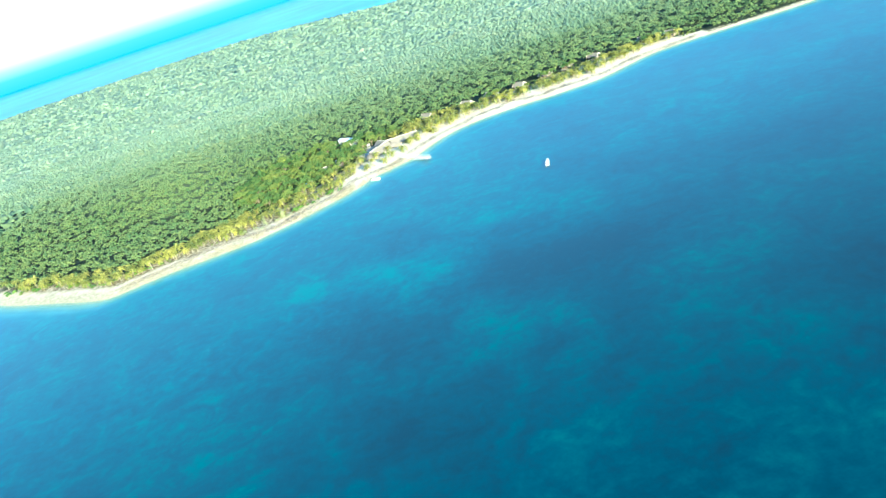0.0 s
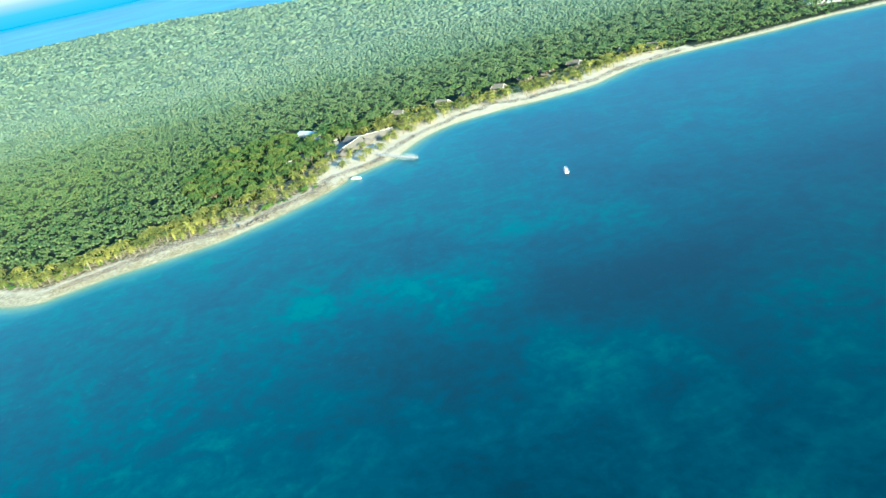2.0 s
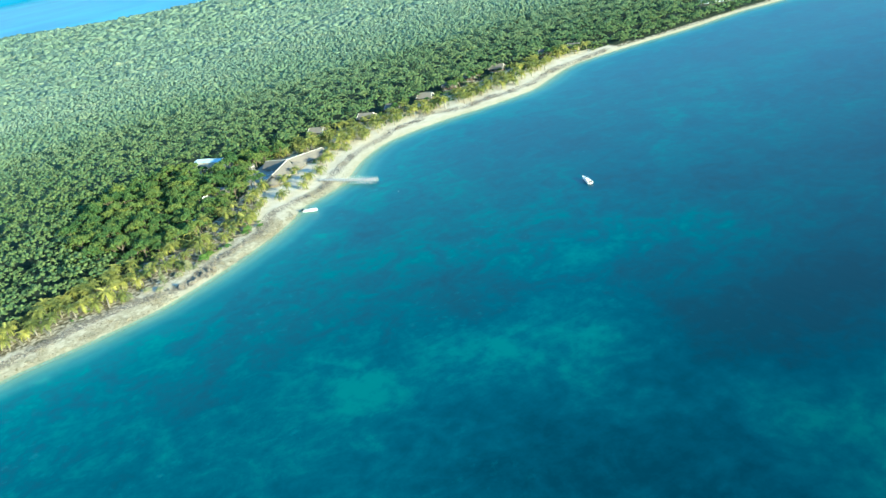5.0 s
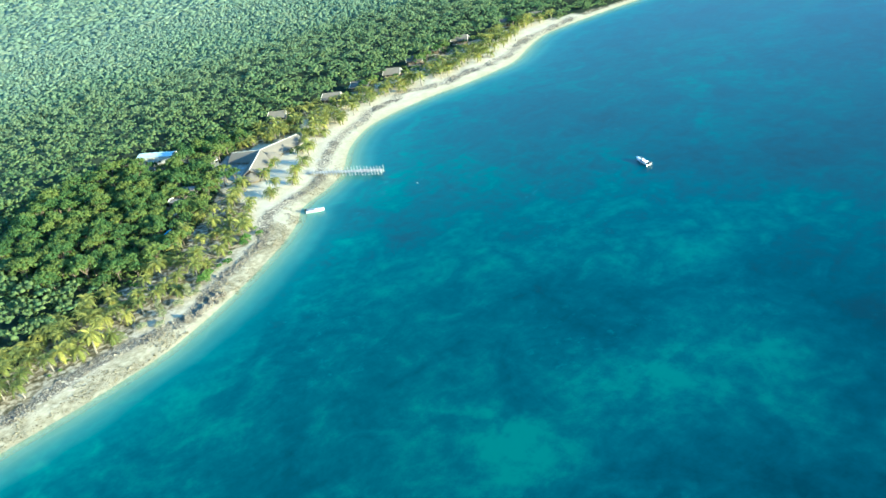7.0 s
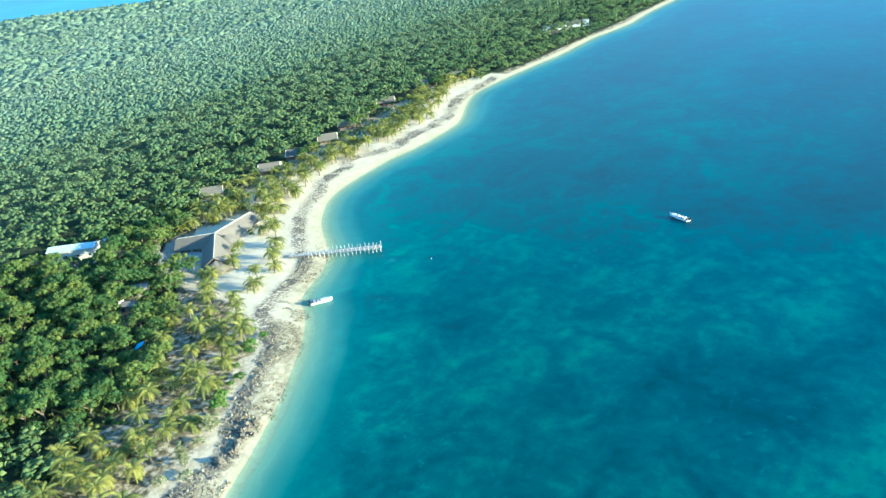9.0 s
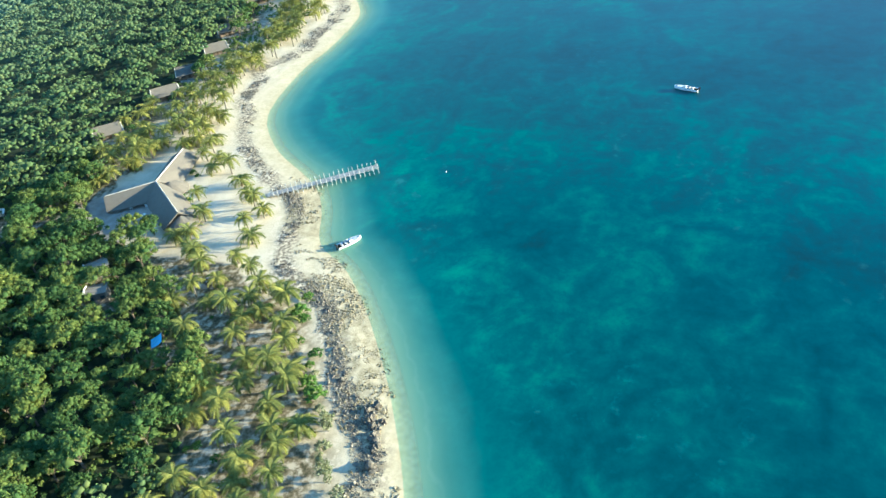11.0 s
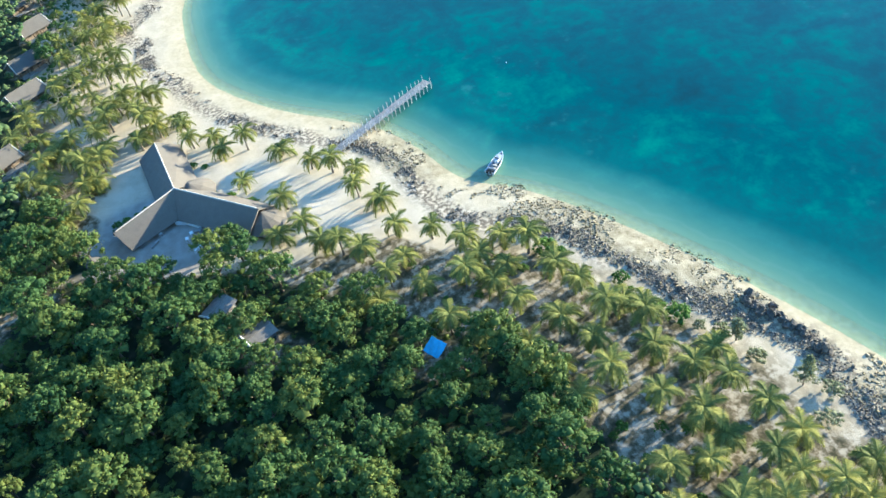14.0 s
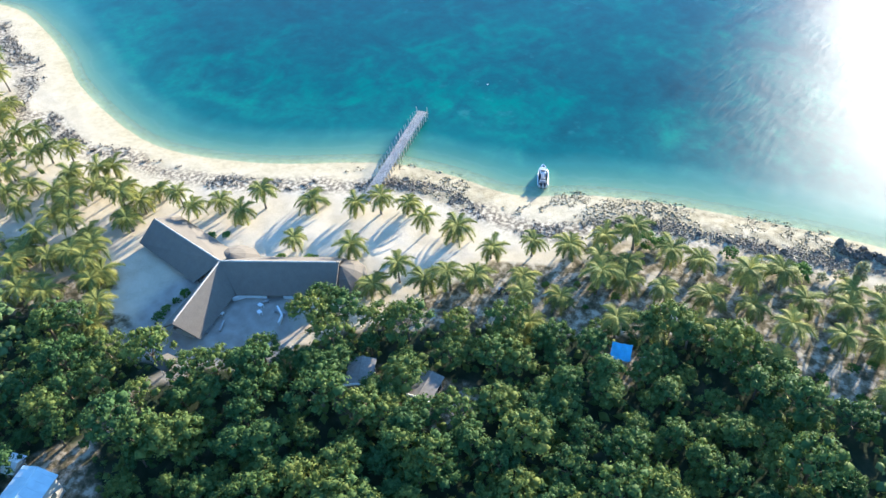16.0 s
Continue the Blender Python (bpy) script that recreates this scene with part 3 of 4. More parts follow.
TREE_LABELS = ("dense dark green broadleaf tree in the coastal thicket", "broad rounded green bush tree with clumped leaves", "yellow-green leafy tree of the coastal thicket")
for n_, i in enumerate(order[:290]):
    k = n_ % 7
    s_ = rng.choice((0.66, 0.8, 0.92, 1.02, 1.16)) * rng.uniform(0.9, 1.1)
    t_ob = empty("tree", pose(tx[i], ty[i], tree_z[i] - 0.05, 0, 0, rng.uniform(0, 360)) @ Matrix.Diagonal((s_, s_, s_ * rng.uniform(0.8, 1.12), 1)), TREE_LABELS[k % 3], "tree", "coastal thicket")
    child(new("crown", TREE_KINDS[k][0]), t_ob)
    child(new("trunk", TREE_KINDS[k][1]), t_ob)
rest = order[290:]
# trees that shade the bungalows
for k, (a, b, s_) in enumerate(((18.5, 534.5, 0.55), (41, 534.5, 0.5), (50, 533.8, 0.55), (62, 537, 1.0), (67.5, 537.2, 1.1), (83, 538.5, 0.55), (90, 538.6, 0.6), (105, 546.5, 1.05), (110, 546.8, 1.1), (123, 553.5, 1.0), (128.5, 553.5, 1.05), (144, 555, 0.55), (151, 555.5, 0.6), (184, 557, 0.95), (189, 557.5, 0.95), (202, 551.5, 0.8))):
    t_ob = empty("tree", pose(a, b, ground_z(a, b) - 0.05, 0, 0, k * 47) @ Matrix.Scale(s_, 4), "leafy green tree shading a thatched bungalow", "tree", "trees by the bungalows")
    child(new("crown", TREE_KINDS[k % 7][0]), t_ob)
    child(new("trunk", TREE_KINDS[k % 7][1]), t_ob)


def mid_canopy(x, y, z, scale, clumps, leaf, g):
    """Crowns of several lumps with loose leaf blades, all joined."""
    n = len(x)
    c = np.stack([crown_clumps(clumps, 3.0, 2.6, g) for _ in range(16)])[g.integers(0, 16, n)]
    a = g.uniform(0, 2 * np.pi, n)
    ca, sa = np.cos(a)[:, None], np.sin(a)[:, None]
    c = np.stack([c[:, :, 0] * ca - c[:, :, 1] * sa, c[:, :, 0] * sa + c[:, :, 1] * ca, c[:, :, 2]], 2) * scale[:, None, None]
    c += np.stack([x, y, z + 3.0 * scale], 1)[:, None, :]
    c = c.reshape(-1, 3)
    r = g.uniform(0.75, 1.25, len(c)) * np.repeat(scale, clumps)
    piece = blobs(c, r * 0.78, 0.8, g, 0.4, (OCT_V, OCT_F), 0.2)
    if not leaf:
        return piece
    out_ = g.normal(0, 1, (len(c), leaf, 3)) + (0, 0, 0.6)
    out_ /= np.linalg.norm(out_, axis=2, keepdims=True)
    at = (c[:, None] + out_ * (r[:, None, None] * g.uniform(0.65, 1.1, (len(c), leaf, 1)))).reshape(-1, 3)
    return joined(piece, leaves(at, out_.reshape(-1, 3), 0.36, g))


ux, uy = scatter(-122, 8, 428, 560, 1.9, rng)
ud = inland(ux, uy)
ok = woods(ux, uy, ud) & (rng.uniform(0, 1, len(ux)) < 0.75)
wx, wy = scatter(40, 240, 505, 566, 2.0, rng)
wdist = inland(wx, wy)
lumps = np.array([noise.noise((a * 0.11, b * 0.11, 4)) for a, b in zip(wx, wy)])
bare = np.ones(len(wx), bool)
for a, b in ((15.8, 541.5), (45.5, 540.5), (64, 543.5), (86, 545.5), (107, 553), (125, 559.5), (147, 562), (185.5, 563), (204, 557)):
    bare &= (wx + 2 - a) ** 2 + (wy + 2 - b) ** 2 > 26
also = bare & (wdist > np.where(wx > 205, 11, 20) + 5 * lumps) & (wy < np.interp(wx, EDGE_X, EDGE_Y) + 2) & (lumps > -0.15)
ux, uy, ud, ok = (np.concatenate(p_) for p_ in ((ux, wx), (uy, wy), (ud, wdist), (ok, also)))
ux, uy, ud = ux[ok], uy[ok], ud[ok]
ur = rng.uniform(0.45, 1.0, len(ux))
uc = np.stack([ux, uy, height(ud) + ur * 0.5 + rng.uniform(0, 0.9, len(ux))], 1)
un = rng.normal(0, 1, (len(ux) * 7, 3)) + (0, 0, 0.7)
un /= np.linalg.norm(un, axis=1, keepdims=True)
v_, f_ = joined(blobs(uc, ur * 0.9, 0.8, rng, 0.4, (OCT_V, OCT_F), 0.3), leaves(np.repeat(uc, 7, 0) + un * np.repeat(ur, 7)[:, None], un, 0.26, rng))
tagged(new("undergrowth", tri_mesh("undergrowth", v_, f_, M_LEAF)), "dark leafy undergrowth below the coastal trees", "undergrowth", kind="stuff")

mx, my = scatter(-330, 460, 400, 690, 5.3, rng)
md = inland(mx, my)
ok = woods(mx, my, md) & ~((mx > NEAR[0]) & (mx < NEAR[1]) & (my > NEAR[2]) & (my < NEAR[3]))
mx, my, md = np.concatenate([mx[ok], tx[rest]]), np.concatenate([my[ok], ty[rest]]), np.concatenate([md[ok], td[rest]])
low = np.where(md < 26, 2.1, 0.0)
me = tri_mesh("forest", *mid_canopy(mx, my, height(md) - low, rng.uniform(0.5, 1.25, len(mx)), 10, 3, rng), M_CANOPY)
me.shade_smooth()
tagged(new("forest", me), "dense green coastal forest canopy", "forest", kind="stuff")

far_v = []
for y0, y1, step in ((690, 900, 2.7), (900, 1250, 4.4), (1250, 2250, 8.2)):
    fx, fy = scatter(-1400, 1500, y0, y1, step, rng)
    keep = np.abs(fx - 60) < 250 + 0.75 * fy
    fx, fy = fx[keep], fy[keep]
    fd = inland(fx, fy)
    ok = woods(fx, fy, fd)
    far_v.append((fx[ok], fy[ok], fd[ok], np.full(ok.sum(), step / 4.9)))
for x0, x1, y0, y1 in ((-1300, -330, 480, 690), (460, 1500, 540, 690)):
    fx, fy = scatter(x0, x1, y0, y1, 7.0, rng)
    fd = inland(fx, fy)
    ok = woods(fx, fy, fd)
    far_v.append((fx[ok], fy[ok], fd[ok], np.full(ok.sum(), 1.15)))
fx, fy, fd, fs = (np.concatenate(c) for c in zip(*far_v))
c = np.stack([fx, fy, height(fd) + 2.4 + rng.normal(0, 0.4, len(fx))], 1)
r = 2.9 * fs * rng.uniform(0.65, 1.25, len(fx))
close = fy < 900
pieces = [blobs(c[close] + (0, 0, 0.3), r[close] * 0.95, 0.75, rng, 0.5, (OCT_V, OCT_F), 0.3), blobs(c[~close], r[~close] * 1.25, 0.5, rng, 0.5, (OCT_V, OCT_F), 0.3)]
v_, f_ = joined(*pieces)
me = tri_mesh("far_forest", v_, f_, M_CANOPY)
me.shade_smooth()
tagged(new("far_forest", me), "pale green scrub forest across the island, coloured for dryness and haze", "forest", kind="stuff")


# ---- coconut palms ----
def frond_mesh(seed, length=3.55, mat=M_FRONDS):
    g = random.Random(seed)
    verts, faces = [], []
    n = 27
    droop = g.uniform(0.8, 1.3)
    for i in range(n + 1):
        u = i / n
        x, z = length * (u - 0.26 * u * u * droop), length * (0.42 * u - 0.74 * droop * u * u)
        verts += [(x, -0.05, z), (x, 0.05, z)]
        if i < n:
            b = 2 * i
            faces.append((b, b + 2, b + 3, b + 1))
    for i in range(1, n + 1):
        u = i / n
        x, z = length * (u - 0.26 * u * u * droop), length * (0.42 * u - 0.74 * droop * u * u)
        reach_ = length * 0.23 * math.sin(math.pi * min(0.97, 0.12 + 0.86 * u)) ** 0.7
        for side in (-1, 1):
            k = len(verts)
            tip = (x + 0.62 * reach_ + g.uniform(-0.08, 0.08), side * reach_ * g.uniform(0.85, 1.1), z - 0.42 * reach_ + g.uniform(-0.16, 0.16))
            verts += [(x - 0.075, side * 0.03, z + 0.02), (x + 0.07, side * 0.03, z), tip]
            faces.append((k, k + 1, k + 2))
    return mesh_of("frond", verts, faces, mat)


FRONDS = [frond_mesh(k) for k in range(5)]
DEAD_FROND = frond_mesh(11, 2.9, M_DEAD)


def palm_trunk(seed, tall):
    g = random.Random(seed)
    lean = (g.uniform(-0.5, 0.5), g.uniform(-0.5, 0.5))
    bm = bmesh.new()
    last = None
    for i in range(7):
        u = i / 6
        ring = bmesh.ops.create_circle(bm, segments=8, radius=0.19 - 0.08 * u + (0.09 if i == 0 else 0), matrix=Matrix.Translation((lean[0] * u * u, lean[1] * u * u, tall * u - 0.3 * (i == 0))))["verts"]
        if last:
            for a in range(8):
                bm.faces.new((last[a], last[(a + 1) % 8], ring[(a + 1) % 8], ring[a]))
        last = ring
    bm.faces.new(last)
    me_ = bpy.data.meshes.new("trunk")
    bm.to_mesh(me_)
    bm.free()
    me_.materials.append(M_PALM_BARK)
    return me_, (*lean, tall)


def palm_kind(seed, tall, whole):
    """One palm: trunk, fronds, nuts. whole: the fronds as one crown, for palms far off."""
    g = random.Random(seed)
    ob = empty("coconut_palm", Matrix(), "coconut palm with yellow-green fronds on the sand" if not whole else "coconut palm in the fringe behind the beach", "palm tree", "palms along the beach")
    trunk, top = palm_trunk(seed, tall)
    child(new("trunk", trunk), ob)
    count = 19
    bm = bmesh.new()
    for k in range(count):
        ring = k / count
        size = g.uniform(0.8, 1.18) * (0.8 if ring > 0.75 else 1)
        m = pose(*top, 0, g.uniform(-8, 8) + 30 - 72 * ring, k * 137.5 + g.uniform(-14, 14)) @ Matrix.Scale(size, 4)
        if whole:
            piece = FRONDS[(k + seed) % 5].copy()
            piece.transform(m)
            bm.from_mesh(piece)
            bpy.data.meshes.remove(piece)
        else:
            child(new("frond", FRONDS[(k + seed) % 5]), ob).matrix_basis = m
    for k in range(0 if whole else 3):
        m = pose(*top, 0, 62 + g.uniform(-8, 12), k * 120 + g.uniform(-40, 40)) @ Matrix.Scale(g.uniform(0.6, 0.85), 4)
        child(new("dead_frond", DEAD_FROND), ob).matrix_basis = m
    if whole:
        part("crown", bm, M_FRONDS, ob)
        return ob
    bm.free()
    for k in range(2):
        nut = bmesh.new()
        bmesh.ops.create_icosphere(nut, subdivisions=1, radius=0.16, matrix=Matrix.Translation((top[0] + 0.25 * math.cos(k * 2.6), top[1] + 0.25 * math.sin(k * 2.6), top[2] - 0.2)) @ Matrix.Diagonal((1, 1, 1.25, 1)))
        part("coconut", nut, M_SCRUB, ob, "green-brown coconut")
    return ob


PALM_KINDS = [palm_kind(k, t, False) for k, t in enumerate((3.0, 3.6, 2.5, 4.2, 2.0))] + [palm_kind(k, t, True) for k, t in enumerate((3.2, 4.2, 2.6, 4.8, 3.6))]

GROVE = [(-40, 459), (-44, 453), (-49, 458), (-53, 462), (-56, 457), (-50, 442), (-54, 447), (-57, 442), (-58, 450), (-60, 446), (-60, 436), (-66, 443), (-65, 433), (-72, 431), (-70, 438), (-76, 435), (-75, 427), (-80, 428), (-83, 435), (-83, 420), (-86, 424), (-89, 421), (-92, 426), (-95, 418), (-97, 425), (-100, 416), (-101, 421), (-104, 426), (-89, 430), (-71, 428), (-105, 419)]
FRINGE = [(5, 497), (3, 492), (-1, 485), (-7, 478), (-14, 472), (-17, 468), (-21, 463), (-27, 464), (-32, 460), (-44, 465), (-42, 469), (-39, 473), (-35, 475), (-34, 480), (-25, 478), (-16, 486), (-1, 490), (10, 498), (16, 501), (29, 506), (39, 512), (34, 513), (21, 509), (13, 509), (42, 524), (49, 523), (34, 521), (163, 533), (150, 529), (123, 520), (109, 520), (101, 522), (83, 517), (83, 524), (73, 522), (66, 521), (52, 527), (82, 525), (67, 526)]
spots = GROVE + FRINGE


def sow(x0, x1, y0, y1, step, test, apart=2.6):
    px, py = scatter(x0, x1, y0, y1, step, rng)
    pd = inland(px, py)
    edge = np.interp(px, EDGE_X, EDGE_Y)
    for a, b, dd, e in zip(px, py, pd, edge):
        if test(a, b, dd, e) and all((a - u) ** 2 + (b - v) ** 2 > apart ** 2 for u, v in spots):
            spots.append((a, b))


HUTS = [(15.8, 541.5), (45.5, 540.5), (64, 543.5), (86, 545.5), (107, 553), (125, 559.5), (147, 562), (185.5, 563), (204, 557)]


def clear_of_huts(a, b):
    return all((a + 3 - u) ** 2 + (b + 3 - v) ** 2 > 40 for u, v in HUTS)


sow(6, 46, 492, 542, 6.4, lambda a, b, dd, e: dd > 15 and b < e - 1 and (a - 5) ** 2 + (b - 504) ** 2 > 30 and clear_of_huts(a, b))
sow(-14, 14, 513, 537, 4.6, lambda a, b, dd, e: b < e + 1 and b > 514 + 0.25 * (a + 14) and (a > -6 or b > 518) and clear_of_huts(a, b))
sow(46, 212, 505, 565, 6.0, lambda a, b, dd, e: 15 < dd < 33 and b < e + 2 and clear_of_huts(a, b) and noise.noise((a * 0.05, b * 0.05, 3)) > -0.5)
sow(-107, -46, 405, 466, 5.6, lambda a, b, dd, e: dd > 14 and b < e + 1, 4.3)
sow(-265, -107, 385, 460, 5.4, lambda a, b, dd, e: dd > 14 and b < e + 3)
first = [False] * len(PALM_KINDS)
for i, (a, b) in enumerate(spots):
    k = i % 5 + (0 if -100 < a < 24 else 5)
    z = float(height(inland(np.array([a]), np.array([b]))[0])) - 0.05
    m = pose(a, b, z, 0, 0, rng.uniform(0, 360))
    s_ = rng.uniform(0.98, 1.27)
    if not first[k]:
        PALM_KINDS[k].matrix_world = m
        first[k] = True
    else:
        copy_thing(PALM_KINDS[k], m).scale = (s_, s_, s_)

SHRUBS = [tri_mesh("leaves", *near_crown(20 + k, 24), M_SHRUB) for k in range(3)]


def shrub(x, y, size, k):
    ob = empty("shrub", pose(x, y, float(height(inland(np.array([x]), np.array([y])))[0]) - 3.2 * size, 0, 0, k * 77) @ Matrix.Scale(size, 4), "low green beach shrub on the sand", "shrub", "shrubs on the dune")
    child(new("leaves", SHRUBS[k % 3]), ob)


qx, qy = scatter(-150, -48, 395, 470, 4.6, rng)
qd = inland(qx, qy)
qe = np.interp(qx, EDGE_X, EDGE_Y)
picks = [(a, b) for a, b, dd, e in zip(qx, qy, qd, qe) if dd > 13 and b < e + 1 and noise.noise((a * 0.08, b * 0.08, 7)) > 0.22]
for k, (a, b) in enumerate(picks):
    shrub(a, b, rng.uniform(0.16, 0.34), k)
for k, (a, b) in enumerate(((-2.5, 497), (-4, 494.5), (0.5, 499.5), (-16.5, 489), (-20, 485), (-14.6, 508.4), (-14.0, 506.5), (-15.4, 510.5), (-16.6, 512.2), (-14.6, 492.1), (-17, 489), (-20.9, 484.4))):
    shrub(a, b, rng.uniform(0.25, 0.42), k)

for k, (a, b, size) in enumerate(((-54.2, 435.3, 0.74), (-56, 433.5, 0.5), (-65, 426.2, 0.5), (-75.2, 421.2, 0.74), (-72.6, 423.9, 0.62), (-49, 436, 0.45),  (-62, 431, 0.3), (-68, 426, 0.34), (-48, 441, 0.3))):
    shrub(a, b, size, k)
for k in range(46):
    a = rng.uniform(-262, -150)
    b = np.interp(a, EDGE_X, EDGE_Y) - rng.uniform(1.0, 11.0)
    if inland(np.array([a]), np.array([b]))[0] > 6:
        shrub(a, b, rng.uniform(0.3, 0.62), k)
SILVER = [tri_mesh("leaves", *near_crown(30 + k, 24), M_SILVER) for k in range(2)]
for k, (a, b, size) in enumerate(((-79.5, 416.5, 0.4), (-94, 408, 0.45), (-86, 414.5, 0.5), (-70, 424, 0.3), (-78, 419, 0.34), (-98, 411, 0.5), (-104, 409.5, 0.55))):
    ob = empty("shrub", pose(a, b, float(height(inland(np.array([a]), np.array([b])))[0]) - 3.0 * size, 0, 0, k * 61) @ Matrix.Scale(size, 4), "silvery yellow-green feathery shrub behind the rocks", "shrub", "shrubs on the dune")
    child(new("leaves", SILVER[k % 2]), ob)


def feathery_tree(x, y, tall, seed):
    """A casuarina: thin trunk, loose plumes of needles."""
    g = np.random.default_rng(seed)
    ob = empty("casuarina_tree", pose(x, y, ground_z(x, y) - 0.05), "pale green feathery casuarina tree above the rocks", "tree", "casuarinas on the shore")
    part("trunk", tubed((0, 0, -0.3), (0.15, 0.1, tall * 0.85), 0.11, 0.03), M_BARK, ob)
    n = 46
    up_ = g.uniform(0.18, 1.0, n)
    a = g.uniform(0, 2 * np.pi, n)
    out_ = tall * 0.30 * np.sqrt(np.clip(1.1 - up_, 0.05, 1)) * g.uniform(0.5, 1.1, n)
    tips = np.stack([np.cos(a) * out_, np.sin(a) * out_, tall * up_], 1)
    many = 34
    at = (tips[:, None] * np.stack([g.uniform(0.35, 1.05, (n, many))] * 2 + [np.ones((n, many))], 2) + g.normal(0, 0.16, (n, many, 3))).reshape(-1, 3)
    v, f = leaves(at, g.normal(0, 1, (len(at), 3)) + (0.6, 0.2, 0.3), 0.17, g)
    child(new("crown", tri_mesh("crown", v, f, M_SILVER)), ob)


feathery_tree(-91.9, 410.9, 6.2, 1)
feathery_tree(-82.0, 415.4, 4.8, 2)

# ---- rocks ----
seg_len = np.linalg.norm(BAND[1:] - BAND[:-1], axis=1)
N = 42000
seg = rng.choice(len(seg_len), N, p=seg_len / seg_len.sum())
u = rng.uniform(0, 1, N)
mid = BAND[seg] + (BAND[seg + 1] - BAND[seg]) * u[:, None]
wide = np.where(mid[:, 0] > 85, 3.2, np.where(mid[:, 0] > 12, 2.3, np.where(mid[:, 0] > -35, 1.7, 2.1)))
rp = mid + rng.uniform(-1.1, 1.1, (N, 2)) * wide[:, None]
rd = inland(rp[:, 0], rp[:, 1])
patchy = np.array([noise.noise((x * 0.13, y * 0.13, 5)) + 0.5 * noise.noise((x * 0.5, y * 0.5, 2)) for x, y in rp])
ok = (patchy > np.where(mid[:, 0] > 15, 0.10, np.where(mid[:, 0] > -41, -0.06, -0.20))) & (rd > 1.0)
rp, rd = rp[ok], rd[ok]
size = 0.055 + rng.exponential(0.042, len(rp)).clip(0, 0.30)
c = np.stack([rp[:, 0], rp[:, 1], height(rd) + size * 0.2], 1)
tagged(new("rocks", tri_mesh("rocks", *blobs(c, size * 1.05, 1.05, rng, 0.7, (OCT_V, OCT_F), 0.55), M_ROCK)), "dark weathered coral rocks strewn along the beach", "rocks", kind="stuff")

shore = COAST[(COAST[:, 0] > -175) & (COAST[:, 0] < -6) & (COAST[:, 1] < 470)]
pick = rng.integers(0, len(shore) - 1, 30000)
rp = shore[pick] + (shore[pick + 1] - shore[pick]) * rng.uniform(0, 1, (30000, 1)) + rng.uniform(-1, 1, (30000, 2)) * 9 + (0, 4)
rd = inland(rp[:, 0], rp[:, 1])
patchy = np.array([noise.noise((x * 0.10, y * 0.10, 9)) + 0.5 * noise.noise((x * 0.45, y * 0.45, 1)) for x, y in rp])
reach_in = np.where(rp[:, 0] < -36, 9.5, 8.0)
gap = (rp[:, 0] > -40) & (rp[:, 0] < -27)
ok = (rd > np.where(rp[:, 0] < -72, 0.6, -1.2)) & (rd < reach_in) & (patchy > np.where(gap, 0.3, np.where(rp[:, 0] < -72, np.interp(rp[:, 0], (-125, -90), (-0.04, 0.16)), 0.05)))
rp, rd = rp[ok], rd[ok]
size = 0.06 + rng.exponential(0.055, len(rp)).clip(0, 0.26)
c = np.stack([rp[:, 0], rp[:, 1], height(rd) + size * 0.15], 1)
tagged(new("reef_rubble", tri_mesh("reef_rubble", *blobs(c, size * 1.1, 0.5, rng, 0.6, (OCT_V, OCT_F), 0.5), M_PALE_ROCK)), "pale brown reef rubble at the waterline", "rocks", kind="stuff")


def boulder(x, y, size, k):
    bm = bmesh.new()
    bmesh.ops.create_icosphere(bm, subdivisions=2, radius=size)
    for v in bm.verts:
        v.co *= 1 + 0.75 * noise.noise(v.co * (1.8 / size) + Vector((k * 7, 0, 0))) + 0.40 * noise.noise(v.co * (4.5 / size) + Vector((0, k * 3, 0)))
        v.co.z *= 0.75 + 0.35 * (k % 3)
    me_ = bpy.data.meshes.new("boulder")
    bm.to_mesh(me_)
    bm.free()
    me_.materials.append(M_BOULDER)
    ob = new("boulder", me_)
    ob.matrix_world = pose(x, y, ground_z(x, y) + size * 0.3, 0, 0, k * 40)
    tagged(ob, "dark rugged coral boulder above the waterline", "rock", "boulders on the shore")


g_ = random.Random(12)
ledge = [(-75.5, 410.0), (-78.2, 407.4), (-80.6, 406.9), (-83.2, 406.4), (-86.6, 405.0), (-78.0, 409.4)]
stones = [(u + g_.uniform(-1.1, 1.1), v + g_.uniform(-0.8, 0.8), g_.uniform(0.3, 0.85)) for u, v in ledge for _ in range(7)]
stones += [(-62.5, 423.5, 0.5), (-58, 426, 0.45), (-70, 418.5, 0.5), (-51.5, 430, 0.5)]
for k, (a, b, size) in enumerate(stones):
    boulder(a, b, size, k)


# ---- thatched buildings ----
def slab(corners, thick, mat, name, parent, label=""):
    """A roof plane of real thickness over three or four corners."""
    bm = bmesh.new()
    pts = [Vector(c) for c in corners]
    nrm = (pts[1] - pts[0]).cross(pts[-1] - pts[0]).normalized()
    if nrm.z < 0:
        nrm = -nrm
    top = [bm.verts.new(c) for c in pts]
    low = [bm.verts.new(c - nrm * thick) for c in pts]
    bm.faces.new(top)
    bm.faces.new(low[::-1])
    for i in range(len(pts)):
        j = (i + 1) % len(pts)
        bm.faces.new((top[i], low[i], low[j], top[j]))
    bmesh.ops.recalc_face_normals(bm, faces=bm.faces)
    return part(name, bm, mat, parent, label)


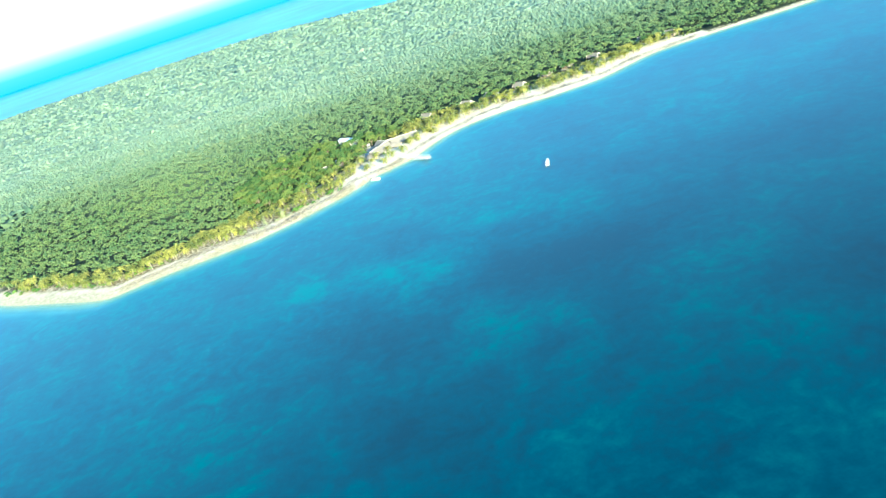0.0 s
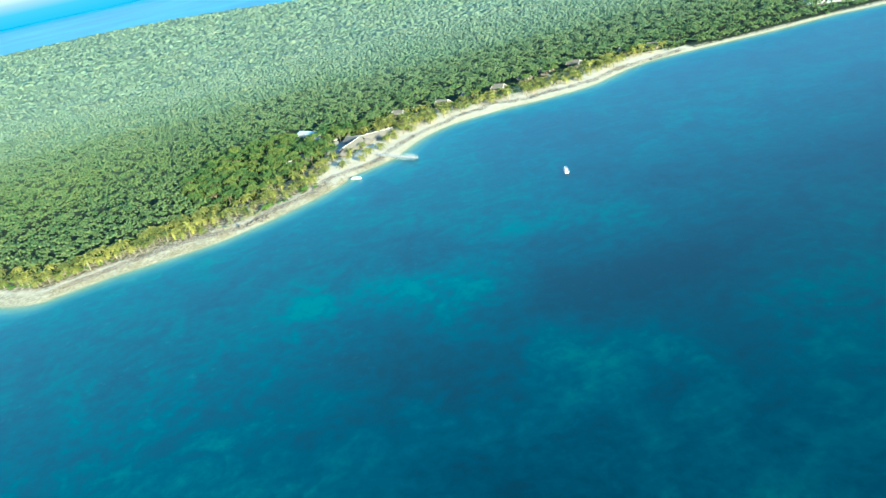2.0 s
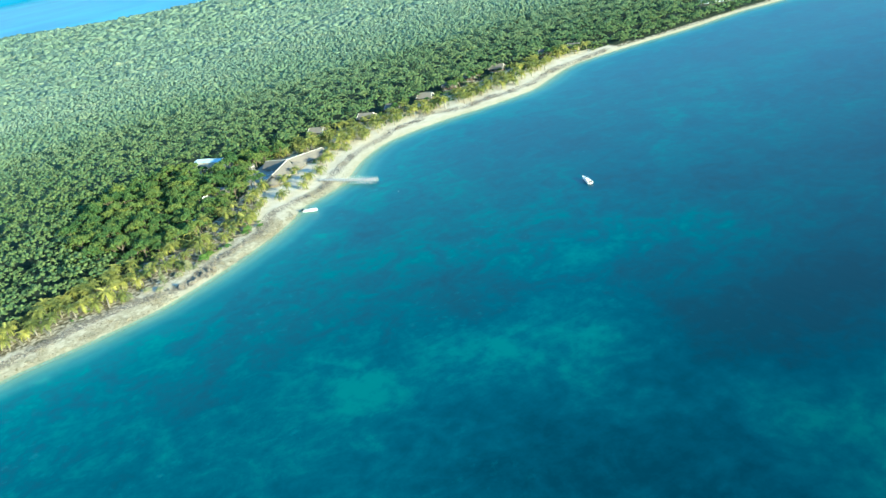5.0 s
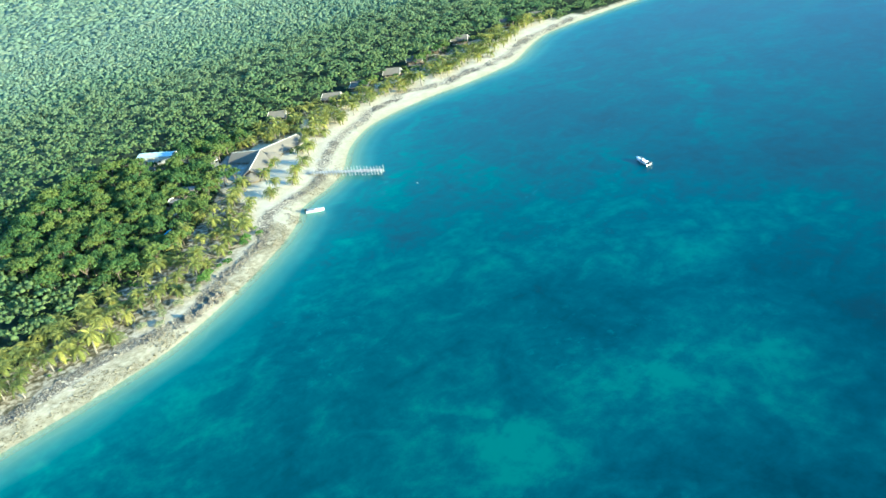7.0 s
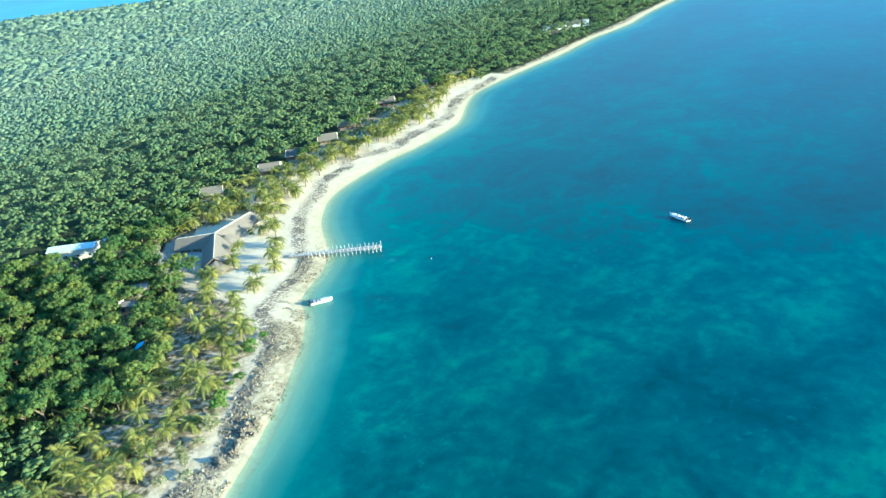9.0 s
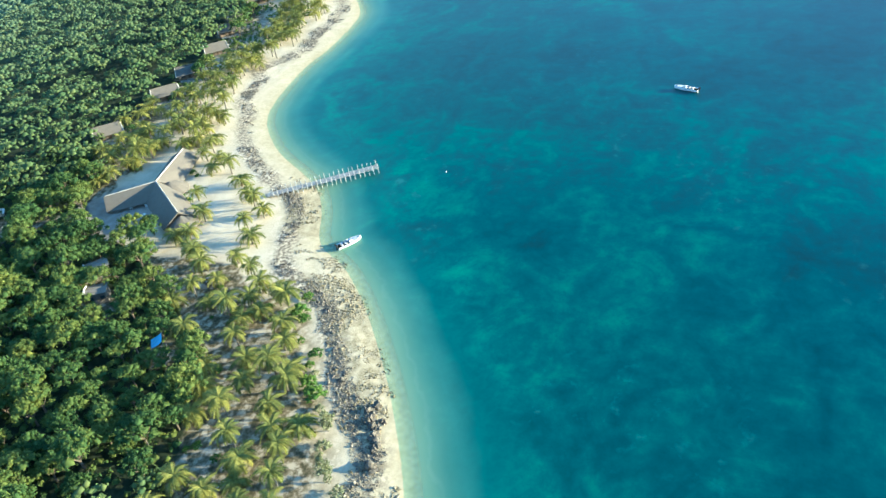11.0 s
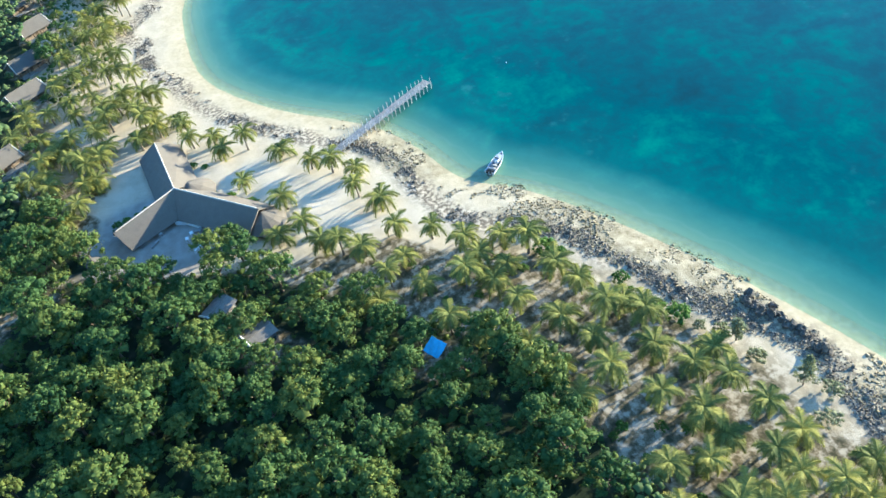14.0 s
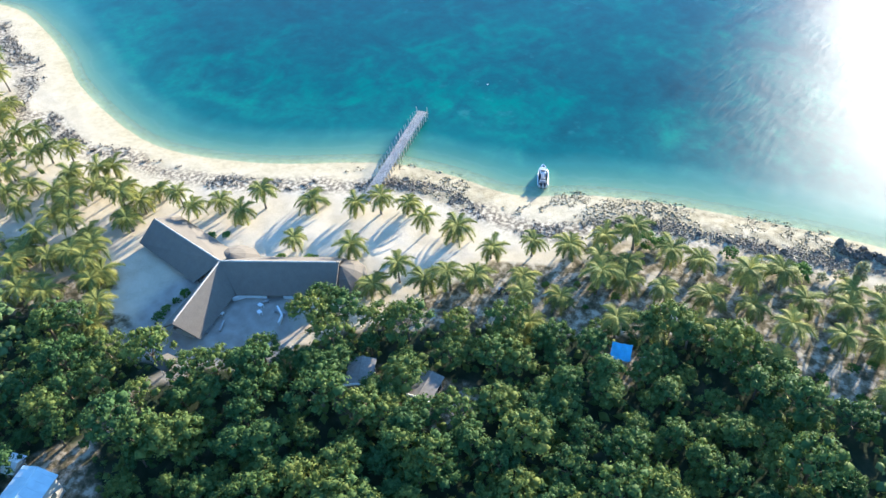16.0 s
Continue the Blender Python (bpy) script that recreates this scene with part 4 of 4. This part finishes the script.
def restaurant():
    base = Vector((-15.0, 499.1, 0))
    gz_ = ground_z(-14, 498)
    ob = empty("beach_restaurant", Matrix.Translation(base), "three-winged restaurant with thatched gable roofs on the sand", "building")
    ridge, eave = 6.1, 2.5
    # end of the ridge, its height, half widths to the right and left of the wing
    wings = [((4.8, 504.4), 5.1, 4.8, 4.6), ((-28.0, 483.0), 5.9, 4.8, 4.7), ((-22.6, 510.6), 5.2, 3.4, 4.4)]
    for (ex, ey), top, right_w, left_w in wings:
        e = Vector((ex, ey, 0)) - base
        along = e.normalized()
        side = Vector((-along.y, along.x, 0))
        hw = min(right_w, left_w)
        for sgn, w_ in ((-1, right_w), (1, left_w)):
            a = Vector((0, 0, ridge)) - along * 0.2
            b = e + Vector((0, 0, top)) + along * 0.5
            c_ = e + side * sgn * w_ + Vector((0, 0, eave)) + along * 0.1
            d2 = side * sgn * w_ + along * (w_ * 0.7) + Vector((0, 0, eave))
            slab([a, b, c_, d2], 0.28, M_THATCH, "roof_slope", ob)
        bm = bmesh.new()
        tube(bm, Vector((0, 0, ridge + 0.02)), e + Vector((0, 0, top + 0.03)), 0.13, 0.13, 8)
        part("ridge_cap", bm, M_WALL, ob, "pale mortared ridge cap")
        for k in range(4):
            u = (k + 0.6) / 4.2
            for sgn in (-1, 1):
                q = e * u + side * sgn * (hw - 0.9)
                part("post", tubed(q + Vector((0, 0, gz_ - 0.3)), q + Vector((0, 0, eave + 0.35)), 0.12, 0.10), M_DARK_WOOD, ob)
        q = e * 0.62
        m = Matrix.Translation(q + Vector((0, 0, gz_ + 0.06))) @ pose(0, 0, 0, 0, 0, math.degrees(math.atan2(along.y, along.x)))
        part("floor_slab", boxed(e.length * 0.72, hw * 1.5, 0.18, m), M_WALL, ob)
        m2 = Matrix.Translation(e * 0.72 + Vector((0, 0, gz_ + 0.75))) @ pose(0, 0, 0, 0, 0, math.degrees(math.atan2(along.y, along.x)))
        part("bar_wall", boxed(e.length * 0.35, 0.25, 1.4, m2, 0.03), M_WALL, ob)
    # rounded thatch over the seaward bay and over the hipped south end
    for cx, cy, r, top, turn in ((-12.9, 496.6, 4.8, 4.95, -42), (-28.2, 482.4, 4.3, 4.8, -128)):
        bm = bmesh.new()
        tip = bm.verts.new(Vector((cx, cy, top)) - base)
        ring, ring2 = [], []
        for k in range(13):
            a = radians(turn + k * 30)
            ring.append(bm.verts.new(Vector((cx + r * math.cos(a), cy + r * math.sin(a), eave - 0.15 + 0.08 * math.sin(k * 5))) - base))
            ring2.append(bm.verts.new(Vector((cx + 0.55 * r * math.cos(a), cy + 0.55 * r * math.sin(a), eave + (top - eave) * 0.52)) - base))
        for k in range(12):
            bm.faces.new((tip, ring2[k], ring2[k + 1]))
            bm.faces.new((ring2[k], ring[k], ring[k + 1], ring2[k + 1]))
        bmesh.ops.recalc_face_normals(bm, faces=bm.faces)
        bmesh.ops.solidify(bm, geom=list(bm.faces), thickness=0.25)
        part("conical_roof", bm, M_THATCH, ob, "rounded grey thatch end")
        for k in range(4):
            a = radians(turn - 70 + k * 47)
            q = Vector((cx + (r - 0.8) * math.cos(a), cy + (r - 0.8) * math.sin(a), 0)) - base
            part("post", tubed(q + Vector((0, 0, gz_ - 0.3)), q + Vector((0, 0, eave + 0.2)), 0.12, 0.10), M_DARK_WOOD, ob)
    return ob


restaurant()


def bungalow(x, y, turn, length, width, thatch, label):
    """A beach bungalow: walls, door, windows, veranda posts, hipped thatch roof."""
    z = ground_z(x, y)
    ob = empty("bungalow", pose(x, y, z, 0, 0, turn), label, "bungalow", "bungalows behind the beach")
    hl, hw, e, r = length / 2, width / 2, 2.2, 4.6
    k = hl - hw * 0.12
    slab([(-k, 0, r), (k, 0, r), (hl, hw, e), (-hl, hw, e)], 0.25, thatch, "roof_slope", ob)
    slab([(k, 0, r), (-k, 0, r), (-hl, -hw, e), (hl, -hw, e)], 0.25, thatch, "roof_slope", ob)
    slab([(k, 0, r), (hl, -hw, e), (hl, hw, e)], 0.25, thatch, "roof_hip", ob)
    slab([(-k, 0, r), (-hl, hw, e), (-hl, -hw, e)], 0.25, thatch, "roof_hip", ob)
    part("ridge_cap", tubed((-k, 0, r), (k, 0, r), 0.16, 0.16), thatch, ob)
    for sx, sy in ((-1, -1), (-1, 1), (1, -1), (1, 1)):
        part("verge", tubed((sx * (k + 0.04), 0, r), (sx * (hl + 0.04), sy * hw, e), 0.13, 0.13, 6), M_WALL, ob, "pale verge along the roof edge")
    wl_, ww = length - 1.6, width - 3.0
    for sx, sy, px, py in ((wl_, 0.2, 0, ww / 2 + 0.5), (wl_, 0.2, 0, -ww / 2 + 0.5), (0.2, ww - 0.2, wl_ / 2 - 0.1, 0.5), (0.2, ww - 0.2, -wl_ / 2 + 0.1, 0.5)):
        part("wall", boxed(sx, sy, 2.7, Matrix.Translation((px, py, 1.2))), M_BOARD, ob)
    door = part("door", boxed(0.9, 0.08, 2.0, Matrix.Translation((0, -ww / 2 + 0.39, 1.0)), 0.02), M_DARK_WOOD, ob, "dark wooden door")
    part("door_handle", boxed(0.05, 0.06, 0.14, Matrix.Translation((0.35, -ww / 2 + 0.33, 1.0))), M_BLACK, door)
    for wx in (-wl_ * 0.3, wl_ * 0.3):
        w = part("window", boxed(1.2, 0.08, 1.0, Matrix.Translation((wx, -ww / 2 + 0.38, 1.5))), M_GLASS, ob)
        part("frame", boxed(1.35, 0.05, 0.08, Matrix.Translation((wx, -ww / 2 + 0.36, 0.96))), M_DARK_WOOD, w)
    part("veranda_floor", boxed(wl_, 2.2, 0.25, Matrix.Translation((0, -ww / 2 - 0.7, 0.05))), M_WOOD, ob)
    for px in (-hl + 0.9, -hl / 3, hl / 3, hl - 0.9):
        part("post", tubed((px, -hw + 0.7, -0.3), (px, -hw + 0.7, 2.5), 0.09, 0.08), M_DARK_WOOD, ob)
    return ob


for x, y, turn, l, w, th in ((15.8, 541.5, -48, 9.5, 6.5, M_THATCH), (45.5, 540.5, -48, 10, 7, M_THATCH), (64, 543.5, -50, 9.5, 7, M_GREY_THATCH), (86, 545.5, -48, 9.5, 7, M_THATCH), (107, 553, -50, 9, 6.5, M_GREY_THATCH), (125, 559.5, -52, 8.5, 6, M_GREY_THATCH), (147, 562, -52, 10, 7, M_THATCH), (185.5, 563, -52, 8.5, 6, M_GREY_THATCH), (204, 557, -55, 8, 5.5, M_THATCH)):
    bungalow(x, y, turn, l, w, th, "tan thatched bungalow among palms" if th is M_THATCH else "grey thatched bungalow under trees, its roof darkened for their shade")


def gable_house(name, x, y, turn, length, width, wall_h, rise, roof_mat, wall_mat, label, category, ribs=0, verge=False):
    z = ground_z(x, y)
    ob = empty(name, pose(x, y, z, 0, 0, turn), label, category)
    hl, hw = length / 2, width / 2
    for sgn in (-1, 1):
        slab([(-hl, 0, wall_h + rise), (hl, 0, wall_h + rise), (hl, sgn * hw, wall_h), (-hl, sgn * hw, wall_h)], 0.08, roof_mat, "roof_sheet", ob)
        for k in range(ribs):
            q = -hl + (k + 0.5) * length / ribs
            part("roof_rib", tubed((q, 0, wall_h + rise + 0.02), (q, sgn * hw, wall_h + 0.02), 0.02, 0.02, 6), roof_mat, ob)
        part("long_wall", boxed(length - 0.8, 0.2, wall_h + 0.3, Matrix.Translation((0, sgn * (hw - 0.5), wall_h / 2 - 0.25))), wall_mat, ob)
        bm = boxed(0.2, width - 1.2, wall_h + 0.3, Matrix.Translation((sgn * (hl - 0.5), 0, wall_h / 2 - 0.25)))
        part("end_wall", bm, wall_mat, ob)
        for k in range(max(2, int(length / 4))):
            q = -hl + (k + 0.5) * length / max(2, int(length / 4))
            part("window", boxed(1.0, 0.06, 0.9, Matrix.Translation((q, sgn * (hw - 0.38), 1.5))), M_GLASS, ob)
    part("ridge_cap", tubed((-hl, 0, wall_h + rise + 0.02), (hl, 0, wall_h + rise + 0.02), 0.1, 0.1), roof_mat, ob)
    if verge:
        bm = bmesh.new()
        for sgn in (-1, 1):
            tube(bm, (-hl - 0.05, 0, wall_h + rise + 0.05), (-hl - 0.05, sgn * hw, wall_h + 0.05), 0.2, 0.2, 4)
        part("verge", bm, M_WHITE, ob, "white verge board")
    return ob


gable_house("staff_house", -43.5, 542, 129, 17, 6.0, 3.9, 0.9, M_TIN, M_WALL, "long low house with a pale tin roof in the trees", "house", 14)
gable_house("store_shed", -50, 491, -40, 5.2, 4.2, 3.1, 0.5, M_PLANK, M_PLANK, "small grey-roofed shed in a forest clearing", "shed", 0, True)
gable_house("tool_shed", -58, 484.5, -60, 5.0, 4.0, 2.9, 0.4, M_PLANK, M_PLANK, "low weathered shed with a pale verge", "shed", 0, True)
for x, y, turn, l, w in ((340, 574, 125, 6, 5), (349, 568, 125, 9, 6), (357, 561, 122, 9.5, 6), (361, 554, 118, 5, 4.5)):
    gable_house("shore_house", x, y, turn, l, w, 2.8, 1.3, M_GREY_THATCH if l > 8 else M_SHEET, M_WHITE, "distant white house with a grey roof by the shore", "house")


def raised_hut(x, y, turn, s, roof, label, name):
    z = ground_z(x, y)
    ob = empty(name, pose(x, y, z, 0, 0, turn) @ Matrix.Diagonal((1, 1, 0.68, 1)), label, "hut")
    for sx in (-1, 1):
        for sy in (-1, 1):
            part("post", tubed((sx * s * 0.38, sy * s * 0.38, -0.3), (sx * s * 0.38, sy * s * 0.38, 4.0), 0.09, 0.08), M_WOOD, ob)
    part("platform", boxed(s, s, 0.15, Matrix.Translation((0, 0, 2.9))), M_WOOD, ob)
    part("cabin", boxed(s * 0.8, s * 0.8, 1.0, Matrix.Translation((0, 0, 3.45)), 0.04), M_WALL, ob)
    for sgn in (-1, 1):
        slab([(-s * 0.6, 0, 5.0), (s * 0.6, 0, 5.0), (s * 0.6, sgn * s * 0.62, 3.9), (-s * 0.6, sgn * s * 0.62, 3.9)], 0.1, roof, "roof_slope", ob)
    return ob


raised_hut(-29.5, 514.4, 25, 2.4, M_GREY_THATCH, "small raised hut with a pale pitched roof", "raised_hut")
raised_hut(-33.2, 539, 40, 2.6, M_WHITE, "small white raised water tank house", "water_tower")


def tarpaulin(x, y, turn):
    z = ground_z(x, y)
    ob = empty("tarpaulin_shelter", pose(x, y, z, 0, 0, turn), "bright blue tarpaulin strung over poles in the thicket", "shelter")
    bm = bmesh.new()
    bmesh.ops.create_grid(bm, x_segments=8, y_segments=8, size=0.5)
    for v in bm.verts:
        px, py = v.co.x * 2, v.co.y * 2
        v.co = Vector((px * 1.5, py * 1.2, 3.5 - 0.5 * py + 0.25 * (px * px + py * py) * 0.5 + 0.06 * math.sin(px * 7 + py * 3)))
    bmesh.ops.solidify(bm, geom=list(bm.faces), thickness=0.02)
    part("sheet", bm, M_BLUE, ob, "sagging blue plastic sheet")
    for px in (-1, 1):
        for py in (-1, 1):
            part("pole", tubed((px * 1.45, py * 1.15, -0.3), (px * 1.45, py * 1.15, 3.78 - 0.5 * py), 0.04, 0.04, 6), M_WOOD, ob)


tarpaulin(-71.2, 458.0, 38)


# ---- jetty ----
def jetty(a, b):
    a, b = Vector(a), Vector(b)
    run = (b - a).length
    ob = empty("jetty", Matrix.Translation(a) @ pose(0, 0, 0, 0, 0, math.degrees(math.atan2(b.y - a.y, b.x - a.x))), "narrow timber jetty on leaning poles", "jetty")
    zd = 1.55
    for s in (-0.75, 0.75):
        part("beam", boxed(run, 0.16, 0.2, Matrix.Translation((run / 2, s, zd - 0.16))), M_WOOD, ob)
    board = boxed(0.36, 2.1, 0.06, Matrix(), 0.01)
    me_ = bpy.data.meshes.new("board")
    board.to_mesh(me_)
    board.free()
    me_.materials.append(M_WOOD)
    g = random.Random(4)
    n = int(run / 0.42)
    for k in range(n):
        q = child(new("board", me_), ob)
        q.matrix_basis = pose(0.2 + k * run / n, g.uniform(-0.06, 0.06), zd + g.uniform(-0.012, 0.012), 0, 0, g.uniform(-1.5, 1.5))
    n = 23
    for k in range(n):
        x = 1.5 + k * (run - 1.7) / (n - 1)
        for s in (-1, 1):
            top = zd + g.uniform(0.9, 1.5)
            part("pole", tubed((x + g.uniform(-0.1, 0.1), s * 1.1, -2.4), (x + g.uniform(-0.15, 0.15), s * (1.18 + g.uniform(0, 0.15)), top), 0.085, 0.07), M_PALE_WOOD, ob)
        part("crossbeam", boxed(0.14, 2.9, 0.14, Matrix.Translation((x, 0, zd - 0.32))), M_WOOD, ob)
    return ob


jetty((-11.3, 467.6, 0), (6.6, 443.0, 0))


# ---- quad bike on the sand track ----
def quad_bike(x, y, turn):
    ob = empty("quad_bike", pose(x, y, ground_z(x, y), 0, 0, turn), "small dark quad bike parked on the sand track", "vehicle")
    part("body", boxed(1.3, 0.5, 0.32, Matrix.Translation((0, 0, 0.55)), 0.09), M_BLACK, ob)
    part("seat", boxed(0.62, 0.34, 0.14, Matrix.Translation((-0.2, 0, 0.78)), 0.05), M_DARK_WOOD, ob, "worn brown seat")
    for sx in (-0.72, 0.72):
        part("rack", boxed(0.4, 0.72, 0.05, Matrix.Translation((sx, 0, 0.80)), 0.015), M_SHEET, ob, "pale metal rack")
    bm = bmesh.new()
    tube(bm, (0.32, 0, 0.6), (0.18, 0, 1.0), 0.04, 0.03, 6)
    tube(bm, (0.18, -0.38, 1.02), (0.18, 0.38, 1.02), 0.025, 0.025, 6)
    part("handlebar", bm, M_BLACK, ob)
    for sx in (-0.62, 0.62):
        for sy in (-0.45, 0.45):
            w = part("wheel", tubed((sx, sy - 0.12, 0.28), (sx, sy + 0.12, 0.28), 0.28, 0.28, 14), M_BLACK, ob)
            part("rim", tubed((sx, sy - 0.125, 0.28), (sx, sy + 0.125, 0.28), 0.14, 0.14, 10), M_SHEET, w)


quad_bike(-48.0, 462.3, 40)


# ---- boats ----
def motorboat(x, y, turn, length, label, canopy):
    """An open launch: hull, deck, console, seats, engine."""
    ob = empty("motorboat", pose(x, y, 0, 0, 0, turn), label, "boat", "boats on the bay")
    hl = length / 2
    bm = bmesh.new()
    rows = []
    n = 12
    for i in range(n + 1):
        u = i / n
        px = -hl + length * u
        wide = 0.98 * (1 - max(0, (u - 0.45) / 0.55) ** 2.3) + 0.02
        sheer = 0.72 + 0.38 * u * u
        keel = -0.30 + 0.55 * max(0, (u - 0.72) / 0.28) ** 2
        rows.append([bm.verts.new(v) for v in ((px, -wide, sheer), (px, -wide * 0.88, 0.12 + 0.25 * u), (px, 0, keel), (px, wide * 0.88, 0.12 + 0.25 * u), (px, wide, sheer))])
    for p_, q_ in zip(rows, rows[1:]):
        for k in range(4):
            bm.faces.new((p_[k], q_[k], q_[k + 1], p_[k + 1]))
    bm.faces.new(rows[0])
    bmesh.ops.recalc_face_normals(bm, faces=bm.faces)
    bmesh.ops.solidify(bm, geom=list(bm.faces), thickness=0.07)
    part("hull", bm, M_GEL, ob, "white glass-fibre hull")
    bm = bmesh.new()
    low, top = [], []
    for i in range(n + 1):
        u = i / n
        px = -hl + 0.1 + (length - 0.35) * u
        wide = (0.9 * (1 - max(0, (u - 0.45) / 0.55) ** 2.3)) + 0.02
        low.append(bm.verts.new((px, -wide, 0.38 + 0.3 * max(0, u - 0.62))))
        top.append(bm.verts.new((px, wide, 0.38 + 0.3 * max(0, u - 0.62))))
    for i in range(n):
        bm.faces.new((low[i], low[i + 1], top[i + 1], top[i]))
    bmesh.ops.solidify(bm, geom=list(bm.faces), thickness=0.05)
    part("deck", bm, M_GEL, ob, "pale moulded deck")
    bm = bmesh.new()
    for side in (-1, 1):
        last = None
        for i in range(n + 1):
            u = i / n
            wide = 0.98 * (1 - max(0, (u - 0.45) / 0.55) ** 2.3) + 0.05
            q = Vector((-hl + length * u, side * wide, 0.74 + 0.38 * u * u))
            if last is not None:
                tube(bm, last, q, 0.06, 0.06, 6)
            last = q
    part("gunwale", bm, M_GEL, ob, "rubbing strake along the rim")
    part("foredeck", boxed(1.7, 1.2, 0.12, Matrix.Translation((hl - 1.75, 0, 0.92)) @ pose(0, 0, 0, 0, -5, 0), 0.05), M_GEL, ob)
    part("hatch", boxed(0.5, 0.5, 0.05, Matrix.Translation((hl - 1.7, 0, 1.01)), 0.015), M_SEAT, ob)
    con = part("console", boxed(0.75, 0.95, 0.85, Matrix.Translation((0.2, 0, 0.85)), 0.06), M_GEL, ob)
    part("windscreen", boxed(0.05, 0.9, 0.45, Matrix.Translation((0.45, 0, 1.48)) @ pose(0, 0, 0, 0, -25, 0), 0.01), M_GLASS, con)
    for sx in (-0.85, -1.9):
        s_ = part("seat", boxed(0.55, 1.5 if sx < -1 else 1.0, 0.4, Matrix.Translation((sx, 0, 0.62)), 0.05), M_SEAT, ob, "beige padded bench")
        part("seat_back", boxed(0.12, 1.4 if sx < -1 else 0.9, 0.35, Matrix.Translation((sx - 0.3, 0, 0.95)), 0.04), M_SEAT, s_)
    if canopy:
        bm = boxed(1.9, 1.7, 0.06, Matrix.Translation((-0.2, 0, 2.15)), 0.02)
        part("canopy", bm, M_GEL, ob, "flat white sun canopy")
        for sx in (-1.0, 0.65):
            for sy in (-0.75, 0.75):
                part("canopy_pole", tubed((sx, sy, 0.45), (sx, sy, 2.15), 0.025, 0.025, 6), M_TIN, ob)
    for sy in (-0.35, 0.35):
        en = part("outboard_engine", boxed(0.5, 0.4, 0.6, Matrix.Translation((-hl - 0.25, sy, 1.0)), 0.08), M_BLACK, ob, "black outboard engine")
        part("leg", boxed(0.16, 0.12, 1.1, Matrix.Translation((-hl - 0.2, sy, 0.2)), 0.03), M_BLACK, en)
    return ob


motorboat(-27.2, 436.4, -40, 6.2, "white open motorboat moored in the shallows", False)
motorboat(61.6, 367.0, 73, 7.2, "white motorboat at anchor off the beach", False)


def buoy(x, y):
    ob = empty("mooring_buoy", pose(x, y, 0), "small white mooring buoy afloat", "buoy")
    bm = bmesh.new()
    bmesh.ops.create_uvsphere(bm, u_segments=12, v_segments=8, radius=0.2)
    part("float", bm, M_WHITE, ob)
    part("ring", tubed((0, 0, 0.17), (0, 0, 0.32), 0.035, 0.035, 6), M_BLACK, ob)


buoy(8, 424)


# ---- back court of the restaurant ----
def low_wall(points):
    g = random.Random(3)
    for (ax, ay), (bx, by) in zip(points, points[1:]):
        run = math.hypot(bx - ax, by - ay)
        z = ground_z(ax, ay)
        ob = empty("low_wall", pose(ax, ay, z, 0, 0, math.degrees(math.atan2(by - ay, bx - ax))), "low white-washed garden wall round the court", "wall", "court walls")
        part("wall_body", boxed(run, 0.22, 0.9, Matrix.Translation((run / 2, 0, 0.25)), 0.03), M_WHITE, ob)
        part("coping", boxed(run + 0.05, 0.32, 0.08, Matrix.Translation((run / 2, 0, 0.74)), 0.02), M_WHITE, ob)


low_wall([(-20.6, 500.3), (-21.3, 498.2), (-23.8, 495.2)])
low_wall([(-25.6, 492.9), (-30.2, 487.6)])
low_wall([(-27.3, 494.8), (-29.6, 495.0), (-30.9, 496.3)])


def garden_table(x, y, turn):
    ob = empty("garden_table", pose(x, y, ground_z(x, y), 0, 0, turn), "white garden table standing on the sand court", "table", "tables in the court")
    part("tabletop", boxed(0.9, 0.65, 0.05, Matrix.Translation((0, 0, 0.73)), 0.015), M_WHITE, ob)
    for sx in (-1, 1):
        for sy in (-1, 1):
            part("leg", tubed((sx * 0.38, sy * 0.26, -0.05), (sx * 0.38, sy * 0.26, 0.71), 0.03, 0.03, 6), M_WHITE, ob)


for x, y, turn in ((-25.2, 497.0, 20), (-26.6, 497.8, 5), (-22.8, 503.2, 40)):
    garden_table(x, y, turn)


def bench(x, y, turn):
    ob = empty("bench", pose(x, y, ground_z(x, y), 0, 0, turn), "long weathered plank bench standing in the court", "bench", "benches in the court")
    part("seat", boxed(2.4, 0.4, 0.07, Matrix.Translation((0, 0, 0.45)), 0.015), M_WOOD, ob)
    for sx in (-1, 1):
        part("leg", boxed(0.1, 0.34, 0.46, Matrix.Translation((sx * 0.95, 0, 0.2)), 0.01), M_WOOD, ob)


for x, y, turn in ((-24.4, 506.0, 125), (-25.2, 504.2, 140), (-21.2, 510.0, 60), (-28.5, 494.9, 35), (-24.6, 496.4, 80)):
    bench(x, y, turn)
